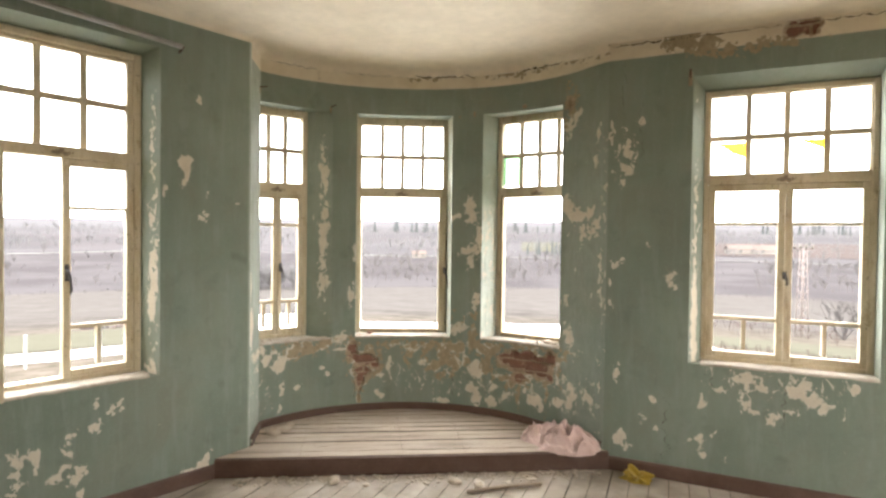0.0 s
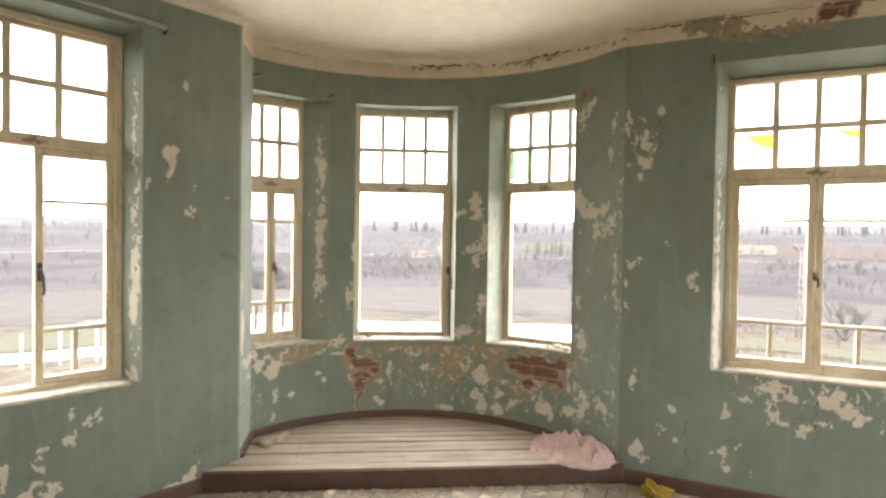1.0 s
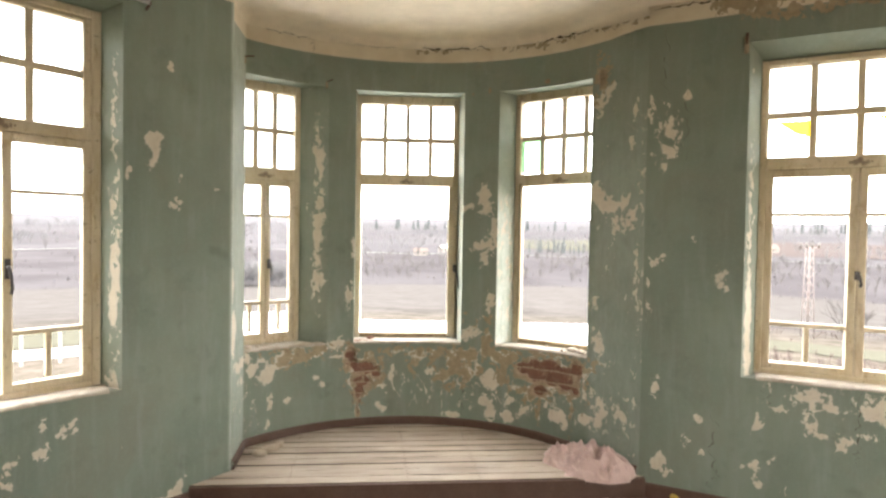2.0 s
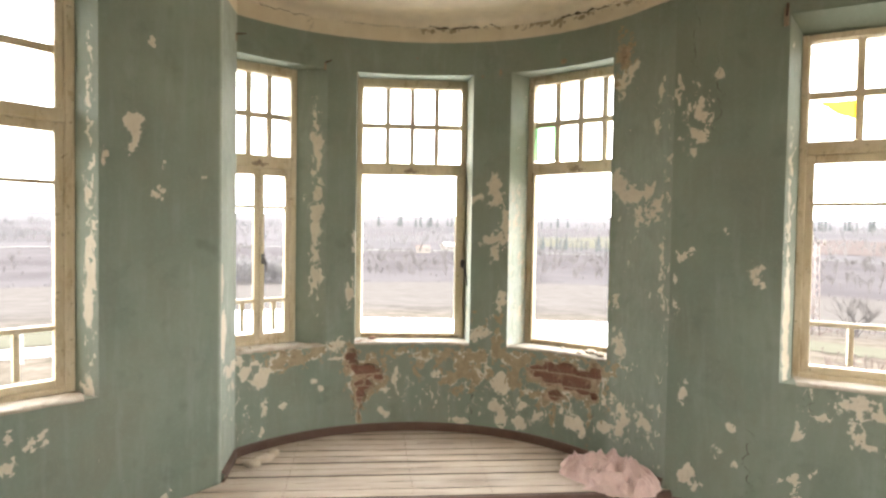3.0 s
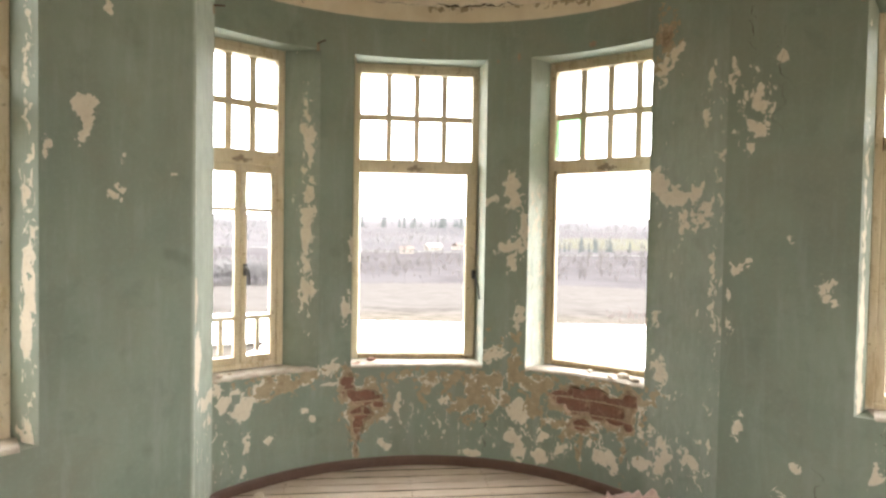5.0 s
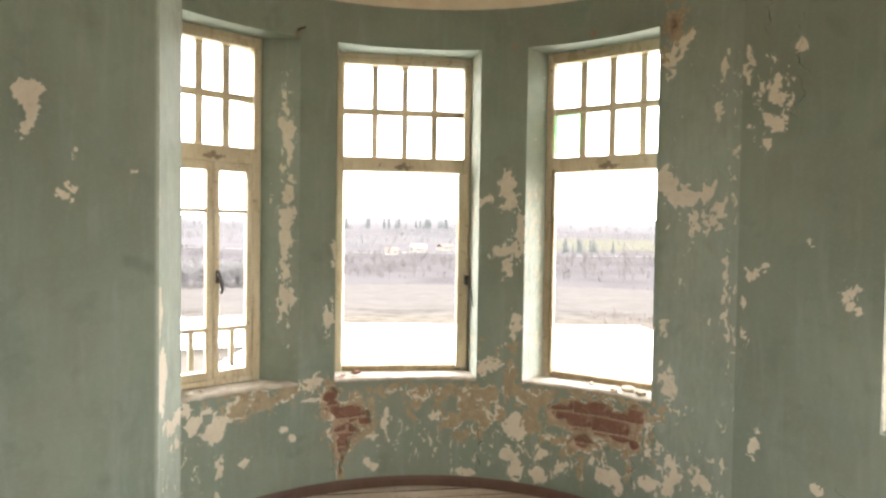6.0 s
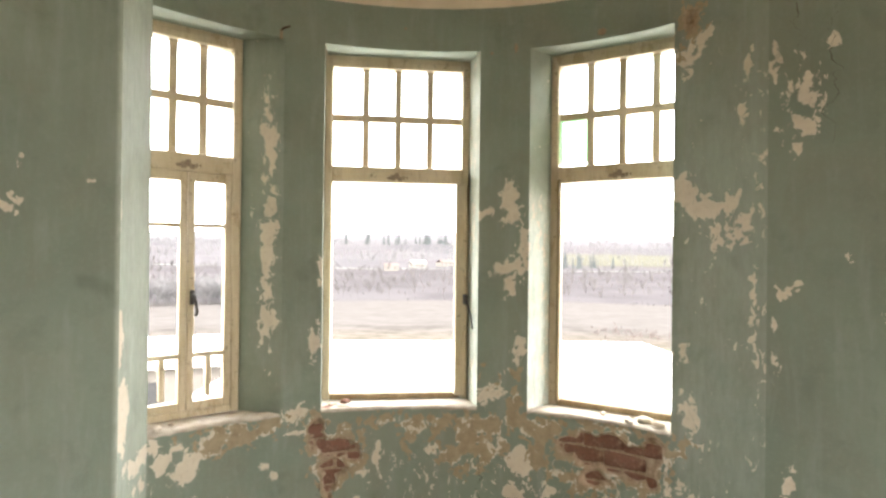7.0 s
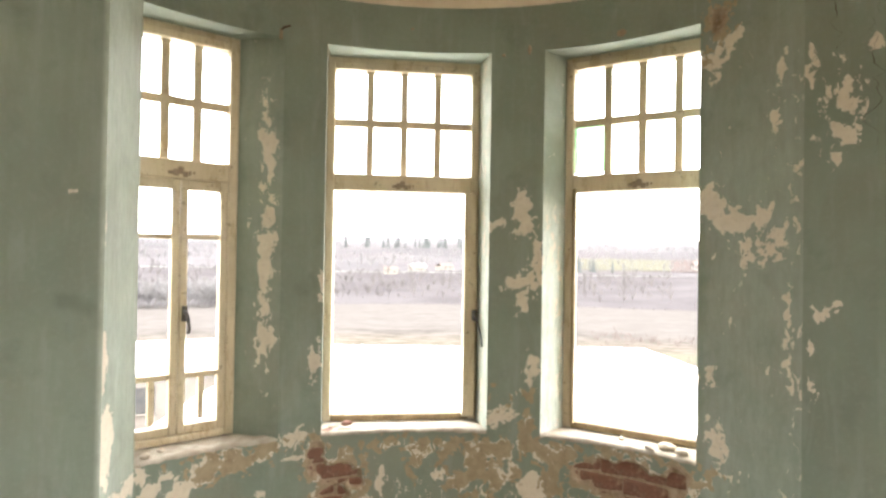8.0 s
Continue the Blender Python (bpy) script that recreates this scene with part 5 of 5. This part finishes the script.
def conifer(v, f, at, h, rng):
    for k in range(7):
        z0 = h * (0.08 + 0.125 * k)
        r = h * 0.17 * (1 - k / 7.5) * rng.uniform(0.8, 1.2)
        base = len(v)
        n = 7
        for j in range(n):
            a = math.tau * j / n + k
            rr = r * rng.uniform(0.65, 1.2)
            v.append(at + Vector((rr * math.cos(a), rr * math.sin(a), z0 - h * 0.03 * rng.random())))
        v.append(at + Vector((0, 0, z0 + h * 0.2)))
        f += [(base + j, base + (j + 1) % n, base + n) for j in range(n)]


rng = random.Random(4)
v, f = [], []
for k in range(1900):
    az, r = rng.uniform(-48, 46), 178 + 158 * rng.random() ** 0.75
    if noise.noise(Vector((az * 0.16, 0, 3))) > -0.18 and (az > -27 or k % 6 == 0):
        bare_tree(v, f, polar(az, r, -0.2), rng.uniform(1.6, 5.5) * (1.5 if k % 9 == 0 else 1.0), rng, 14, 0.010)
for k in range(700):
    az, r = rng.uniform(-48, 46), rng.gauss(169, 2.5)
    bare_tree(v, f, polar(az, r, -0.2), rng.uniform(0.5, 1.5), rng, 9, 0.02)
for k in range(420):
    az = rng.uniform(-48, 46)
    bare_tree(v, f, polar(az, rng.uniform(178, 275), -0.2), rng.uniform(0.5, 1.8), rng, 10, 0.02)
tagged(mesh_object("bare_woods", v, f, TWIG), "leafless grey trees and hedges across the valley", "trees", kind="stuff")
v, f = [], []
for k in range(260):
    az, r = rng.uniform(-27, -13), rng.uniform(150, 172)
    bare_tree(v, f, polar(az, r, -0.2), rng.uniform(5.5, 9), rng, 9, 0.007)
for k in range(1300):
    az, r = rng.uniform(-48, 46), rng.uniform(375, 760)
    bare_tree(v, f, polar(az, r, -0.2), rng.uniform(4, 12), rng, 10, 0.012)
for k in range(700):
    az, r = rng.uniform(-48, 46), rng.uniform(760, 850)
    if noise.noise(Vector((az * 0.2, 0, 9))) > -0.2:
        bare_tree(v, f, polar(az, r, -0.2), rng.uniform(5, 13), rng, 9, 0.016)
tagged(mesh_object("far_woods", v, f, TWIG_PALE), "leafless woods on the far slopes, paled by painted haze", "trees", kind="stuff")
v, f = [], []
for k in range(95):
    c = rng.choice(((-2, 800, 3.5), (3.0, 820, 2.5), (13, 400, 3.0), (17, 410, 2.5), (36, 860, 4), (38, 900, 4), (9, 800, 3)))
    conifer(v, f, polar(rng.gauss(c[0], c[2]), c[1] + rng.uniform(-20, 20), -0.3), rng.uniform(9, 19) * (0.7 if c[1] < 700 else 1.2), rng)
tagged(mesh_object("conifer_woods", v, f, NEEDLE), "dark conifers on the slopes beyond the valley", "trees", kind="stuff")
for az, r, h in ((36.6, 62, 5.4), (39.8, 66, 3.8)):
    v, f = [], []
    grow(v, f, Vector((0, 0, -0.2)), Vector((0.05, 0, 1)), h * 0.20, h * 0.030, 6, rng)
    for k in range(4):
        grow(v, f, Vector((0, 0, -0.1)), Vector((rng.uniform(-0.9, 0.9), rng.uniform(-0.5, 0.5), 1)), h * 0.22, h * 0.016, 5, rng)
    tree = empty("bare_tree", polar(az, r))
    tagged(tree, "leafless shrubby tree in rough winter grass", "tree", "bare trees near the building")
    mesh_object("trunk", v[:6], f[:3], TWIG, tree)
    mesh_object("crown", v[6:], [tuple(i - 6 for i in q) for q in f[3:]], TWIG, tree)

BRUSH = simple("reddish_winter_brush", (0.062, 0.044, 0.039), (0.045, 0.034, 0.030), 1, 0.95)
v, f = [], []
for k in range(900):
    az, r = rng.uniform(18, 50), rng.choice((rng.uniform(31, 42), rng.gauss(66, 5)))
    if noise.noise(Vector((az * 0.5, r * 0.2, 7))) > -0.12:
        bare_tree(v, f, polar(az, r, -0.05), rng.uniform(0.35, 1.0), rng, 10, 0.02)
tagged(mesh_object("brush", v, f, BRUSH), "reddish leafless brush in rough grass", "brush", kind="stuff")

# lattice mast with cross arm and insulators
mast = empty("power_mast", polar(33.6, 60))
tagged(mast, "pale steel lattice power mast with black insulators", "power mast")
H, B = 1.0 - mast.location.z, 0.36
corner = lambda k, z: Vector((B * (1 - 0.45 * z / H) * (1 if k in (0, 1) else -1), B * (1 - 0.45 * z / H) * (1 if k in (0, 3) else -1), z))
for k in range(4):
    tube("mast_leg", [corner(k, 0), corner(k, H)], 0.036, STEEL, mast, "", 4)
levels = 11
for i in range(levels):
    z0, z1 = H * i / levels, H * (i + 1) / levels
    for k in range(4):
        a, b = (corner(k, z0), corner((k + 1) % 4, z1)) if (i + k) % 2 else (corner((k + 1) % 4, z0), corner(k, z1))
        tube("brace", [a, b], 0.026, STEEL, mast, "", 4)
tube("cross_arm", [Vector((-0.95, 0, H)), Vector((0.95, 0, H))], 0.045, STEEL, mast, "", 4)
for x in (-0.85, -0.3, 0.25, 0.85):
    tube("insulator", [Vector((x, 0, H)), Vector((x, 0, H + 0.2)), Vector((x, 0, H + 0.45))], 0.10, IRON, mast, "black insulator", 6)
for k in range(9):
    az = -46 + 2.6 * k
    post = empty("fence_post", polar(az, 34))
    tagged(post, "pale concrete fence post beside the road", "fence post", "fence posts")
    block("shaft", (-0.06, -0.06, -0.3), (0.06, 0.06, 1.6), POST, post, None, 0.015)
    block("cap", (-0.075, -0.075, 1.6), (0.075, 0.075, 1.66), POST, post, None, 0.015)
for k in range(14):
    az, r = -30.5 + rng.uniform(-1.4, 1.4), 59 + rng.uniform(-0.6, 0.6)
    lump("brick_lump", polar(az, r), (1.0, 0.7, 0.8), TILE if k % 2 else RENDER, "heap of broken red brick beyond the grass", "rubble", "rubble by the road", k + 40, 0.5)
